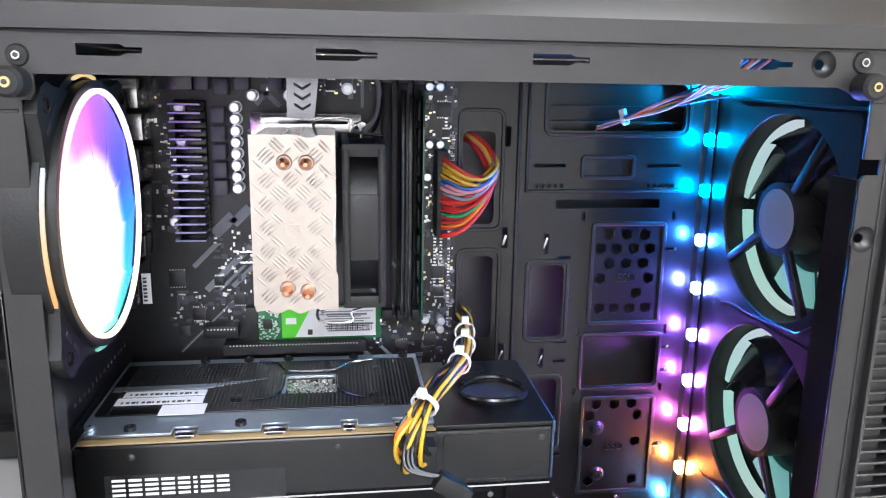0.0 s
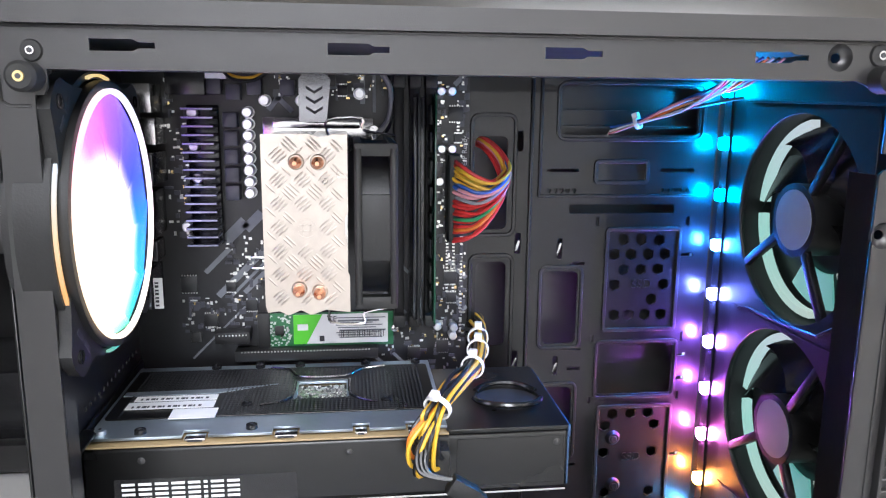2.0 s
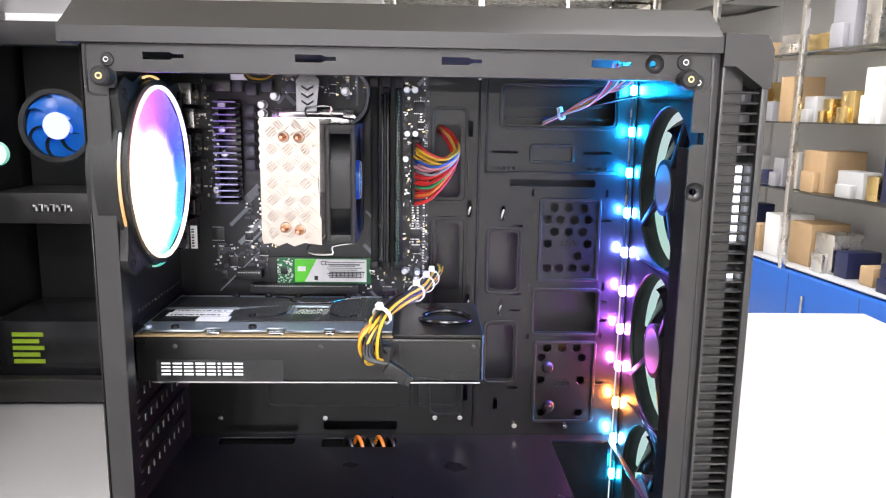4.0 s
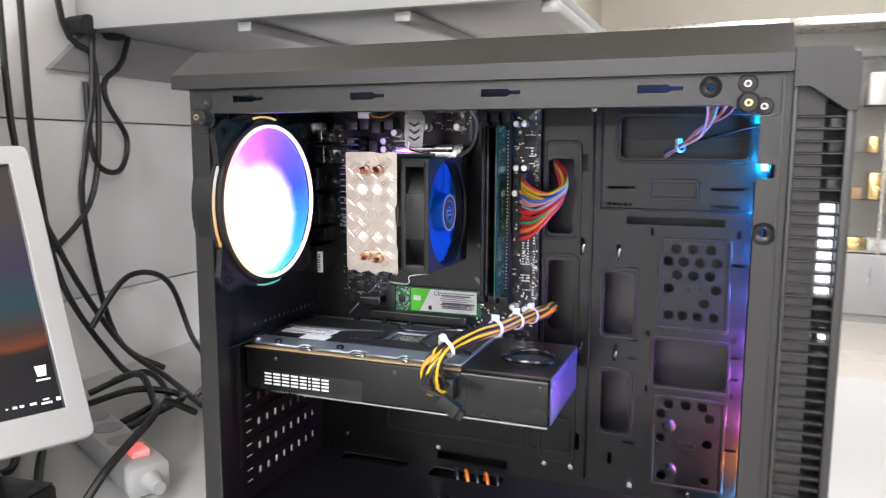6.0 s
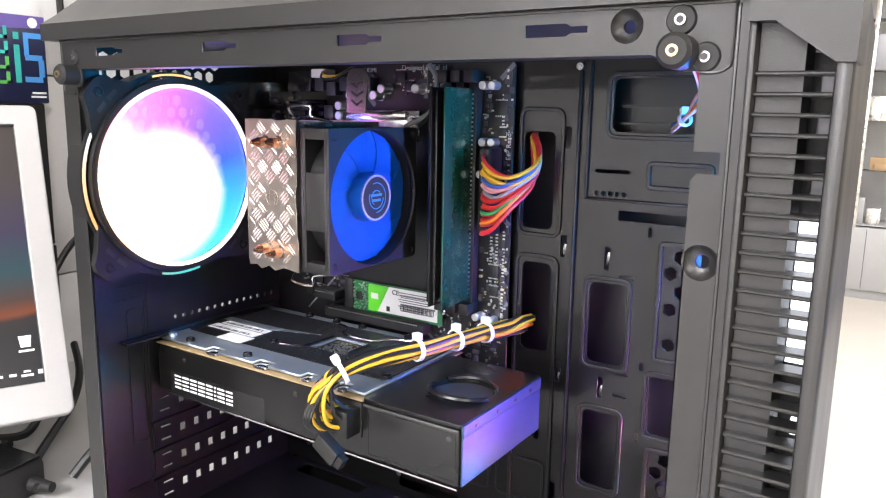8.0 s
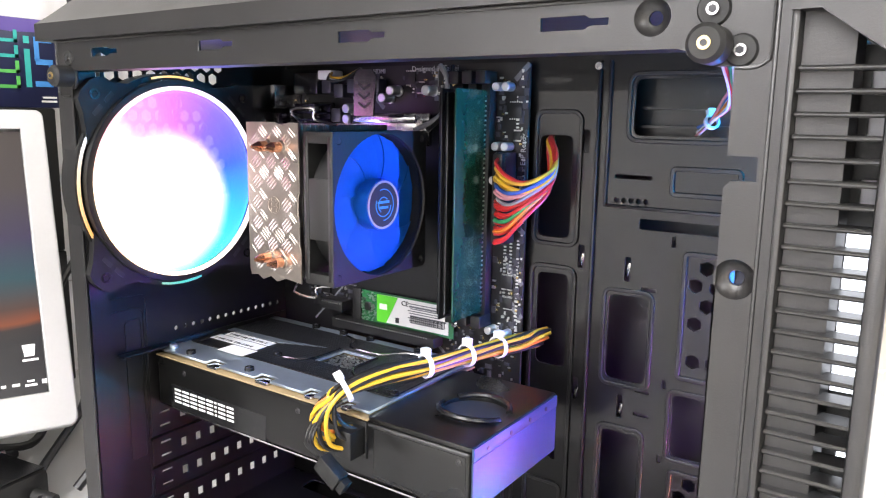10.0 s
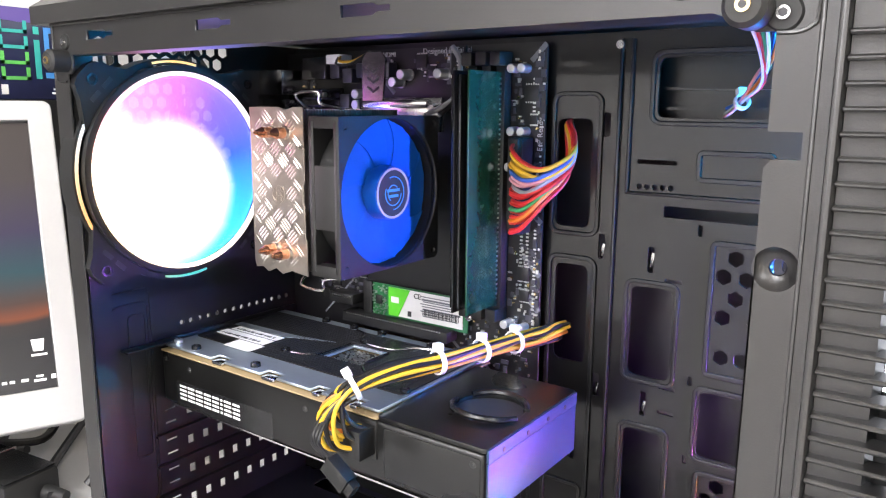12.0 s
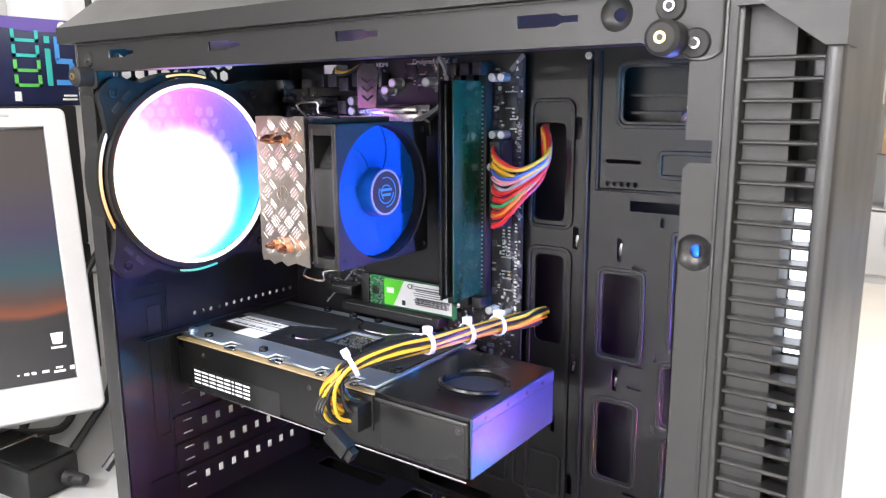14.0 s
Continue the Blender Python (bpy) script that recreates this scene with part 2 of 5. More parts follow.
    def prism(self, poly, lo, hi, m=None):
        """A polygon in local x, y raised from z lo to hi."""
        a = [self.bm.verts.new((m @ Vector((x, y, lo))) if m else (x, y, lo)) for x, y in poly]
        b = [self.bm.verts.new((m @ Vector((x, y, hi))) if m else (x, y, hi)) for x, y in poly]
        n = len(a)
        self.bm.faces.new(a[::-1])
        self.bm.faces.new(b)
        for k in range(n):
            self.bm.faces.new((a[k], a[(k + 1) % n], b[(k + 1) % n], b[k]))
        return self


def mesh_of(name, shape, material, smooth=True):
    bmesh.ops.recalc_face_normals(shape.bm, faces=shape.bm.faces)
    me = bpy.data.meshes.new(name)
    shape.bm.to_mesh(me)
    shape.bm.free()
    me.materials.append(material)
    if smooth:
        me.shade_smooth()
        me.set_sharp_from_angle(angle=radians(35))
    return me


def part(name, shape, material, parent, label="", m=None):
    o = new(name, mesh_of(name, shape, material))
    o.parent = parent
    if m is not None:
        o.matrix_basis = m
    return tagged(o, label) if label else o


def share(name, me, parent, m):
    o = new(name, me)
    o.parent = parent
    o.matrix_basis = m
    return o


def thing(name, label, category, group="", kind="", at=(0, 0, 0)):
    o = new(name)
    o.empty_display_size = 0.02
    o.location = at
    return tagged(o, label, category, group, kind)


def solo(name, shape, material, label, category, group="", kind=""):
    return tagged(new(name, mesh_of(name, shape, material)), label, category, group, kind)


FRONT = Matrix(((1, 0, 0, 0), (0, 0, -1, 0), (0, 1, 0, 0), (0, 0, 0, 1)))  # drawing x, y becomes world x, z; thickness towards -y
SIDE = Matrix(((0, 0, 1, 0), (1, 0, 0, 0), (0, 1, 0, 0), (0, 0, 0, 1)))  # drawing x, y becomes world y, z; thickness towards +x


def rrect(x0, x1, y0, y1, r=0.0, n=4):
    if r <= 0:
        return [(x0, y0), (x1, y0), (x1, y1), (x0, y1)]
    pts = []
    for cx, cy, a in ((x1 - r, y0 + r, -90), (x1 - r, y1 - r, 0), (x0 + r, y1 - r, 90), (x0 + r, y0 + r, 180)):
        for k in range(n + 1):
            t = radians(a + 90 * k / n)
            pts.append((cx + r * math.cos(t), cy + r * math.sin(t)))
    return pts


def ngon(x, y, r, n=6, turn=30):
    return [(x + r * math.cos(radians(turn + 360 * k / n)), y + r * math.sin(radians(turn + 360 * k / n))) for k in range(n)]


def plate(name, outlines, thick, m, material, parent, label="", bev=0.0):
    """A sheet cut to the outlines (the first is its edge, the rest are holes through it)."""
    cu = bpy.data.curves.new(name, "CURVE")
    cu.dimensions, cu.fill_mode, cu.extrude, cu.bevel_depth = "2D", "BOTH", thick / 2 - bev, bev
    for pts in outlines:
        sp = cu.splines.new("POLY")
        sp.points.add(len(pts) - 1)
        for p, (x, y) in zip(sp.points, pts):
            p.co = (x, y, 0, 1)
        sp.use_cyclic_u = True
    tmp = bpy.data.objects.new(name, cu)
    me = bpy.data.meshes.new_from_object(tmp)
    bpy.data.objects.remove(tmp)
    bpy.data.curves.remove(cu)
    me.name = name
    bm = bmesh.new()
    bm.from_mesh(me)
    bmesh.ops.remove_doubles(bm, verts=bm.verts, dist=1e-6)
    bm.to_mesh(me)
    bm.free()
    me.transform(m @ Matrix.Translation((0, 0, thick / 2)))
    me.materials.clear()
    me.materials.append(material)
    o = new(name, me)
    o.parent = parent
    return tagged(o, label) if label else o


def text_mesh(name, body, size, m, material, parent, label="", depth=0.0002):
    cu = bpy.data.curves.new(name, "FONT")
    cu.body, cu.size, cu.extrude, cu.align_x, cu.align_y = body, size, depth, "CENTER", "CENTER"
    tmp = bpy.data.objects.new(name, cu)
    me = bpy.data.meshes.new_from_object(tmp)
    bpy.data.objects.remove(tmp)
    bpy.data.curves.remove(cu)
    me.transform(m)
    me.materials.clear()
    me.materials.append(material)
    o = new(name, me)
    o.parent = parent
    return tagged(o, label) if label else o



# ---- room ----
FLOOR_Z, CEIL_Z = -0.75, 1.95


def slab(name, x0, x1, y0, y1, z0, z1, material, label, category, bev=0.0):
    return solo(name, Shape().box(x0, x1, y0, y1, z0, z1, bev), material, label, category, kind="structure")


slab("floor", -0.9, 3.2, -3.0, 6.0, FLOOR_Z - 0.1, FLOOR_Z, FLOORM, "pale beige glossy tiled shop floor", "floor")
slab("ceiling", -0.9, 3.2, -3.0, 6.0, CEIL_Z, CEIL_Z + 0.1, PLASTER, "plain white ceiling with lamp panels", "ceiling")
slab("wall_west", -0.9, -0.78, -0.1, 6.0, FLOOR_Z, CEIL_Z, PLASTER, "cream plaster wall behind the white panels", "wall")
# Out of view: white here and dark next, to shape the case's reflections.
slab("wall_southwest", -0.9, -0.78, -3.0, -1.3, FLOOR_Z, CEIL_Z, WALLP, "unseen white wall that brightens reflections on the case", "wall")
slab("dark_wall_west", -0.9, -0.78, -1.3, -0.1, FLOOR_Z, CEIL_Z, DARK_WALL, "unseen dark wall section that darkens reflections on the case", "wall")
slab("wall_north", -0.78, 3.0, 5.6, 5.75, FLOOR_Z, CEIL_Z, PLASTER, "cream plaster end wall", "wall")
slab("wall_east", 3.0, 3.2, -3.0, 6.0, FLOOR_Z, CEIL_Z, PLASTER, "cream plaster wall behind the glass cabinets", "wall")
# Out of view; kept white so the case front mirrors something bright.
slab("wall_south", -0.9, 3.2, -3.15, -3.0, FLOOR_Z, CEIL_Z, WALLP, "unseen white wall that brightens reflections on the case", "wall")

# white wall panels with open seams between them
panels = thing("wall_cladding", "glossy white wall panels with narrow dark seams", "wall panel", kind="structure")
for y0, y1 in ((-0.1, 0.93), (0.935, 2.4)):
    for z0, z1 in ((-0.72, 0.126), (0.1285, 0.4085), (0.411, 0.90), (0.9025, 1.6)):
        part("panel", Shape().box(-0.78, -0.752, y0, y1, z0, z1, 0.0012), WALLP, panels)

# perforated upright that carries the shelf
rail = thing("slotted_upright", "white slotted steel shelf upright on the wall", "shelf rail")
holes = [rrect(0.2365, 0.2415, z, z + 0.02, 0.001) for z in np.arange(-0.4, 0.95, 0.05)]
plate("rail", [rrect(0.225, 0.253, -0.6, 1.0, 0.001)] + holes, 0.006, Matrix.Translation((-0.752, 0, 0)) @ SIDE, WHITEP, rail)
part("backing", Shape().box(-0.7518, -0.7512, 0.236, 0.242, -0.6, 1.0), RUBBER, rail, "dark slots")

# table
desk = thing("table", "white laminate work table", "table")
part("tabletop", Shape().box(-0.75, 0.95, -0.75, 0.95, -0.036, -0.006, 0.003), TABLE, desk)
for x in (-0.68, 0.88):
    for y in (-0.68, 0.88):
        part("leg", Shape().box(x - 0.02, x + 0.02, y - 0.02, y + 0.02, FLOOR_Z, -0.036, 0.003), GREYMET, desk)

# shelf over the table
shelf = thing("wall_shelf", "grey-white metal wall shelf above the table", "shelf")
part("board", Shape().box(-0.75, 0.0, 0.515, 1.12, 0.55, 0.575, 0.003), GREYMET, shelf)
part("lip", Shape().box(-0.75, 0.0, 0.503, 0.515, 0.55, 0.63, 0.003), WHITEP, shelf, "white front lip")
for x in (-0.45, -0.2, 0.0):
    part("stiffener", Shape().box(x - 0.012, x + 0.012, 0.52, 1.11, 0.535, 0.55, 0.003), WHITEP, shelf)
part("bracket", Shape().prism([(0.44, 0.485), (0.515, 0.549), (1.1, 0.549), (1.1, 0.485)], 0, 0.012, Matrix.Translation((-0.75, 0, 0)) @ SIDE), GREYMET, shelf, "folded grey end bracket")


# glass cabinets
def vitrine(lx, base_mat, base_name, seed):
    v = thing("display_cabinet", "glass display cabinet with a " + base_name + " base and stocked shelves", "display cabinet", "cabinets along the shop walls")
    part("base", Shape().box(0, lx, 0, 0.4, FLOOR_Z + 0.06, -0.30, 0.004), base_mat, v, base_name + " cupboard base")
    part("plinth", Shape().box(0.02, lx - 0.02, 0.03, 0.38, FLOOR_Z, FLOOR_Z + 0.06), WHITEP, v)
    for k in range(int(lx / 0.45)):
        part("cupboard_handle", Shape().box(0.1 + 0.45 * k, 0.112 + 0.45 * k, -0.015, 0.0, -0.5, -0.38, 0.002), STEELW, v)
        part("door_gap", Shape().box(0.224 + 0.45 * k, 0.227 + 0.45 * k, -0.001, 0.003, FLOOR_Z + 0.07, -0.31), INK, v)
    part("back_panel", Shape().box(0, lx, 0.385, 0.4, -0.30, 1.15), WHITEP, v)
    for x in np.arange(0, lx + 0.01, lx / 2):
        part("frame_post", Shape().box(x - 0.012, x + 0.012, 0.0, 0.024, -0.30, 1.15, 0.002), ALU, v)
    for z in (-0.285, 0.05, 0.35, 0.65, 0.95):
        part("shelf", Shape().box(0.015, lx - 0.015, 0.03, 0.38, z - 0.006, z, 0.001), WHITEP if z < -0.2 else GLASS, v)
    part("top", Shape().box(-0.01, lx + 0.01, -0.005, 0.4, 1.15, 1.2, 0.003), ALU, v)
    rnd = random.Random(seed)
    mats = [CARD, WHITEP, GREYMET, BRASS, CARD, DEEPBLUE, PAPER, ALU]
    for z in (-0.285, 0.05, 0.35, 0.65):
        x = 0.05
        while x < lx - 0.2:
            w, h, dp = rnd.uniform(0.06, 0.16), rnd.uniform(0.06, 0.22), rnd.uniform(0.08, 0.2)
            b = Shape().box(x, x + w, 0.1, 0.1 + dp, z, z + h, 0.004)
            if rnd.random() < 0.5:
                b.box(x + w * 0.2, x + w * 0.8, 0.07, 0.1, z, z + h * 0.5, 0.004)
            part("boxed_item", b, rnd.choice(mats), v, "boxed goods on the shelf")
            x += w + rnd.uniform(0.01, 0.09)
    return v


turn = 7.0
for k in range(3):
    v = vitrine(1.5, BLUEP, "blue", 3 + k)
    v.matrix_basis = Matrix.Translation((1.98 - 1.52 * k * math.sin(radians(turn)), 0.55 + 1.52 * k * math.cos(radians(turn)), 0)) @ Matrix.Rotation(radians(90 + turn), 4, "Z") @ Matrix.Diagonal((1, -1, 1, 1))
for k in range(2):
    v = vitrine(1.2, WHITEP, "white", 11 + k)
    v.matrix_basis = pose(-0.7 + 1.22 * k, 5.0, 0)

# ---- the computer case ----
case = thing("pc_case", "black mid-tower computer case with its side panel taken off", "computer case")
XL, XR, TOP = -0.1285, 0.2455, 0.4065
YB = 0.205


def bottle(x0, x1, z):
    """Cut-out with a wide body and a narrow neck."""
    w, n = 0.0022, 0.0011
    xb = x0 + (x1 - x0) * 0.66
    return [(x0, z - w), (xb, z - w), (xb + 0.002, z - n), (x1, z - n), (x1, z + n), (xb + 0.002, z + n), (xb, z + w), (x0, z + w)]


PRESSINGS = ((.2067, .4008, .0056), (.2360, .3255, .0060))
notch = [(-0.1108, 0.094), (0.2305, 0.094), (0.2308, 0.3520), (0.2328, 0.3542), (0.2396, 0.3542), (0.2396, 0.3612), (0.2312, 0.3612), (0.2312, 0.3862), (0.2262, 0.3862), (0.2195, 0.3900), (0.2150, 0.3915), (-0.1060, 0.3915), (-0.1060, 0.3850), (-0.1075, 0.3820), (-0.1108, 0.3820)]
cuts = [bottle(x, x + 0.0235, 0.4005) for x in (-0.0905, -0.0035, 0.0815, 0.1695)]
plate("side_frame", [rrect(-0.1245, XR, 0.012, TOP + 0.003, 0.003), notch] + cuts + [ngon(x, z, r, 32, 0) for x, z, r in PRESSINGS] + [rrect(-0.105, 0.21, 0.02, 0.082, 0.004)], 0.0016, Matrix.Translation((0, 0.0016, 0)) @ FRONT, STEEL, case, "black steel frame round the open side")
# folded inner lips of the frame
lips = Shape().box(-0.1108, 0.215, 0.002, 0.013, 0.3915, 0.3925).box(-0.1118, -0.1108, 0.002, 0.014, 0.094, 0.3915).box(0.2306, 0.2316, 0.002, 0.02, 0.094, 0.352)
part("frame_lip", lips, STEEL_IN, case)
part("frame_lip", Shape().box(-0.1108, 0.2325, 0.0, 0.012, 0.0915, 0.0935, 0.0005), STEEL, case)
# top cover with sloping shoulders
prof = [(-0.004, 0.4075), (-0.004, 0.4165), (0.004, 0.4215), (0.022, 0.4345), (0.19, 0.4345), (0.208, 0.4215), (0.214, 0.4165), (0.214, 0.4075)]
part("top_cover", Shape().prism(prof, XL - 0.008, XR + 0.0, SIDE), PLASTIC, case, "black plastic top cover with sloping shoulders")
part("bottom_plate", Shape().box(XL, XR, 0.0, YB, 0.010, 0.012), STEEL_IN, case)
part("side_panel", Shape().box(XL, XR, YB + 0.0005, YB + 0.002, 0.012, TOP), STEEL, case, "closed black steel panel on the far side")
for x in (-0.11, 0.21):
    for y in (0.03, 0.18):
        part("foot", Shape().cyl((x, y, -0.006), (x, y, 0.010), 0.014, 0.012), RUBBER, case)

part("frame_border", Shape().box(XL + .004, XR - .004, -.0006, .0002, .4062, .4076, .0004), STEEL, case, "raised border along the rail")
part("frame_border", Shape().box(.2412, .2424, -.0006, .0002, .02, .4062, .0004), STEEL, case)
for x, z in ((.1115, .2905), (.1115, .2105), (.1397, .2060), (.1397, .2885)):
    part("spring_tab", Shape().box(-.0009, .0009, -.0003, .0003, -.0045, .0045, .0002), STEELW, case, "bright spring tab", Matrix.Translation((x, .1735, z - .001)) @ pose(0, 0, 0, 12, 14, 0))
for k in range(5):
    part("cable_end", Shape().tube([(.006 + .009 * k, .170, .084), (.009 + .009 * k, .163, .0935), (.013 + .009 * k, .155, .0925), (.016 + .009 * k, .150, .084)], .0016, 6, 3), W_ORG if k % 2 else W_BLK, case, "orange and black wires under the shroud slot")

part("pressed_line", Shape().tube([(.2408, -.0001, .408), (.2408, -.0001, .3905), (.2395, -.0001, .3872), (.2362, -.0001, .3858), (.2314, -.0001, .3858)], .0006, 6, 4), STEEL, case, "pressed border round the corner screws")
part("pressed_line", Shape().tube([(-.1225, -.0001, .408), (-.1225, -.0001, .3825), (-.1212, -.0001, .3792), (-.1185, -.0001, .3780), (-.1120, -.0001, .3780)], .0006, 6, 4), STEEL, case)

# rear wall: fan grille of hexagons, board opening, slot covers
hexes = []
for r in range(-9, 10):
    for c in range(-7, 8):
        y, z = 0.06 + c * 0.0092 + (0.0046 if r % 2 else 0), 0.328 + r * 0.008
        d = math.hypot(y - 0.06, z - 0.328)
        if (0.012 < d < 0.053) or (abs(z - 0.395) < 0.006 and 0.008 < y < 0.115):
            hexes.append(ngon(y, z, 0.0040))
slots_cut = []
for k, zc in enumerate((0.1715, 0.1505, 0.1302, 0.1095)):
    for j in range(8):
        y = 0.0685 + j * 0.0117
        slots_cut.append([(y, zc - 0.0030), (y + 0.0044, zc - 0.0030), (y + 0.0044, zc + 0.0030), (y, zc + 0.0030)])
    for dz in (-0.0050, 0.0042):
        slots_cut.append([(0.0530, zc + dz), (0.0610, zc + dz), (0.0610, zc + dz + 0.0016), (0.0530, zc + dz + 0.0016)])
rnd_vents = [ngon(0.0690 + 0.0068 * j, 0.2305, 0.0016, 8, 0) for j in range(14)]
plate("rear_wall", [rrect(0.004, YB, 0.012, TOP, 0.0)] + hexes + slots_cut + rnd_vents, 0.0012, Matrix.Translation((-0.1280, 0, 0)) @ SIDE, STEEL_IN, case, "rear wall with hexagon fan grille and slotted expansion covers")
for zc in (0.1610, 0.1405, 0.1200):
    part("slot_divider", Shape().box(-0.1267, -0.1235, 0.045, 0.155, zc - 0.0008, zc + 0.0008), STEEL_IN, case)
for y0, y1, z0, z1, r in ((.008, .048, .020, .258, .004), (.022, .046, .120, .250, .004), (.032, .044, .150, .243, .003)):
    plate("pressed_outline", [rrect(y0, y1, z0, z1, r), rrect(y0 + .0012, y1 - .0012, z0 + .0012, z1 - .0012, r - .001)], 0.0007, Matrix.Translation((-0.1269, 0, 0)) @ SIDE, STEEL_IN, case)

# motherboard tray and drive panels
HEX1 = [(.1828, .2938), (.195, .2936), (.2078, .2932), (.1775, .284), (.1886, .2837), (.2005, .2836), (.2122, .2836), (.184, .2734), (.196, .2734), (.208, .2734), (.1783, .263), (.2125, .263), (.2045, .2525), (.179, .242), (.1892, .242), (.2005, .242), (.212, .242)]
HEX2 = [(.182, .171), (.195, .1712), (.2075, .1712), (.177, .1625), (.2125, .1625), (.212, .142), (.177, .1425), (.179, .112), (.2115, .112)]
hol = [rrect(-.012, .052, .096, .104, .002), rrect(.0825, .1035, .3014, .361, .004), rrect(.084, .104, .223, .28, .004), rrect(.1296, .153, .223, .273, .004), rrect(.1293, .152, .143, .192, .004),
       rrect(.1697, .2225, .1855, .2215, .003), rrect(.145, .2165, .3112, .3172, .001), rrect(.03, .065, .055, .085, .002)]
for x, z, w, h in ((.1115, .358, .002, .0065), (.1397, .288, .0017, .007), (.1397, .2075, .0017, .007), (.1115, .292, .002, .007), (.1115, .212, .002, .007), (.1115, .13, .002, .007), (.1525, .278, .0045, .0011), (.1525, .219, .0045, .0011),
                   (.1525, .205, .0045, .0011), (.1525, .135, .0045, .0011), (.1645, .306, .0012, .003), (.2265, .306, .0012, .003), (.1645, .226, .0012, .0025), (.1645, .182, .0012, .0025), (.2275, .283, .0045, .0012), (.2275, .226, .0012, .0035),
                   (.2275, .213, .0045, .0012), (.2275, .196, .0045, .0014), (.2275, .183, .0012, .003), (.2275, .1395, .0045, .0014), (.0985, .17, .0018, .007), (-.02, .155, .016, .004), (.075, .155, .0018, .006), (.138, .12, .0018, .005)):
    hol.append(rrect(x - w, x + w, z - h, z + h, min(w, h) * 0.6, 2))
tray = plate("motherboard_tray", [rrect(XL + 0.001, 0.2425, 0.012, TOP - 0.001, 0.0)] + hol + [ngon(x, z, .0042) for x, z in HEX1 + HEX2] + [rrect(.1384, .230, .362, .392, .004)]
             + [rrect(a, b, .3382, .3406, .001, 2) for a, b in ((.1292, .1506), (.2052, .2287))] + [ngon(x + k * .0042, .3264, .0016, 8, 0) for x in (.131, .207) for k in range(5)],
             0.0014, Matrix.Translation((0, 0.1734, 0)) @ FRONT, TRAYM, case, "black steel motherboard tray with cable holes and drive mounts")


def rib(x0, x1, z0, z1, r, w=0.0016, h=0.0016, y=0.1722, name="pressed_edge"):
    return plate(name, [rrect(x0, x1, z0, z1, r, 5), rrect(x0 + w, x1 - w, z0 + w, z1 - w, max(r - w, 0.0005), 5)], h, Matrix.Translation((0, y, 0)) @ FRONT, STEEL_IN, case, bev=0.0005)


rib(.1707, .2222, .231, .3015, .003)
rib(.1703, .2242, .1034, .1775, .003)
rib(.1608, .197, .3308, .346, .003)
rib(.0795, .109, .297, .375, .006, 0.0014)
rib(.0795, .109, .11, .285, .006, 0.0014)
rib(.1265, .1560, .2195, .2765, .005, 0.0012, 0.0012)
rib(.1265, .1550, .1395, .1955, .005, 0.0012, 0.0012)
rib(.1670, .2252, .1828, .2242, .004, 0.0012, 0.0012)
rib(.135, .2335, .3585, .3955, .006, 0.0014, 0.0014)
rib(-.06, .065, .118, .148, .004, 0.0012, 0.0012)
rib(.07, .105, .118, .148, .004, 0.0012, 0.0012)
part("tray_step", Shape().box(.1235, .1255, .1700, .1722, .322, .402, .0008).box(.1235, .236, .1700, .1722, .322, .3238, .0008), STEEL_IN, case, "stepped edge of the drive panel")
part("tray_step", Shape().box(.1175, .1195, .1695, .1722, .10, .402, .0008), STEEL_IN, case)
for x, z in ((.183, .1535), (.185, .118)):
    part("dome", Shape().cyl((x, .1722, z), (x, .1695, z), .0055, .0035, 20).cyl((x, .1695, z), (x, .169, z), .0025, .002, 14), STEEL_IN, case, "pressed screw boss")
for z in (.252, .1385):
    text_mesh("embossed_text", "SSD", 0.0085, Matrix.Translation((.197, .1718, z + (.011 if z > .2 else 0))) @ Matrix.Rotation(radians(90), 4, "X"), STEEL_IN, case, "embossed letters SSD", 0.0006)
for x, z in ((.118, .399), (-.10, .108), (-.01, .108), (.085, .1085), (.107, .1085), (.2, .1), (.155, .101)):
    part("standoff_screw", Shape().cyl((x, .1722, z), (x, .1685, z), .0028, .0022, 14).cyl((x, .1685, z), (x, .168, z), .0012, .0012, 10), STEELW, case)
# drive bay seen through the upper opening
part("bay_panel", Shape().box(.13, .235, .188, .19, .355, .396), STEEL_IN, case, "back panel behind the drive opening")
for z in (.366, .376):
    part("bay_rib", Shape().box(.14, .228, .180, .188, z, z + .0015), STEEL_IN, case)

# power supply shroud with an opening towards the front fans
sh = [rrect(-.132, .2405, .002, .1715, 0), rrect(.186, .2365, .06, .160, .002), rrect(-.012, .052, .147, .165, .003), rrect(-.1, -.035, .152, .166, .003)]
plate("psu_shroud", sh, 0.0014, Matrix.Translation((0, 0, 0.0900)), SHROUD, case, "black cover over the power supply")
part("shroud_front", Shape().box(-.132, .2325, .0035, .0050, .012, .0900), STEEL_IN, case)
part("shroud_lining", Shape().box(.186, .1872, .06, .160, .03, .0898).box(.186, .2365, .159, .160, .03, .0898), GLOSS, case, "glossy walls of the shroud opening")

# front: inner wall that carries the fans
fw = [rrect(.002, .1715, .012, TOP, 0)] + [ngon(.079, z, .0575, 40, 0) for z in (.3205, .1995, .0785)]
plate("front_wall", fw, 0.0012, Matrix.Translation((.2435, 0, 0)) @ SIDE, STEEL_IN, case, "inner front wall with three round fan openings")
for zc in (.2640, .1430):
    part("wall_fold", Shape().tube([(.2428, .128, zc - .006), (.2428, .114, zc - .003), (.2428, .049, zc), (.2428, .030, zc + .016)], .0009, 6, 2), STEEL_IN, case, "folded edge between the fan openings")
part("wall_fold", Shape().tube([(.2428, .135, .3842), (.2428, .075, .3833), (.2428, .015, .3822)], .0009, 6, 2), STEEL_IN, case)

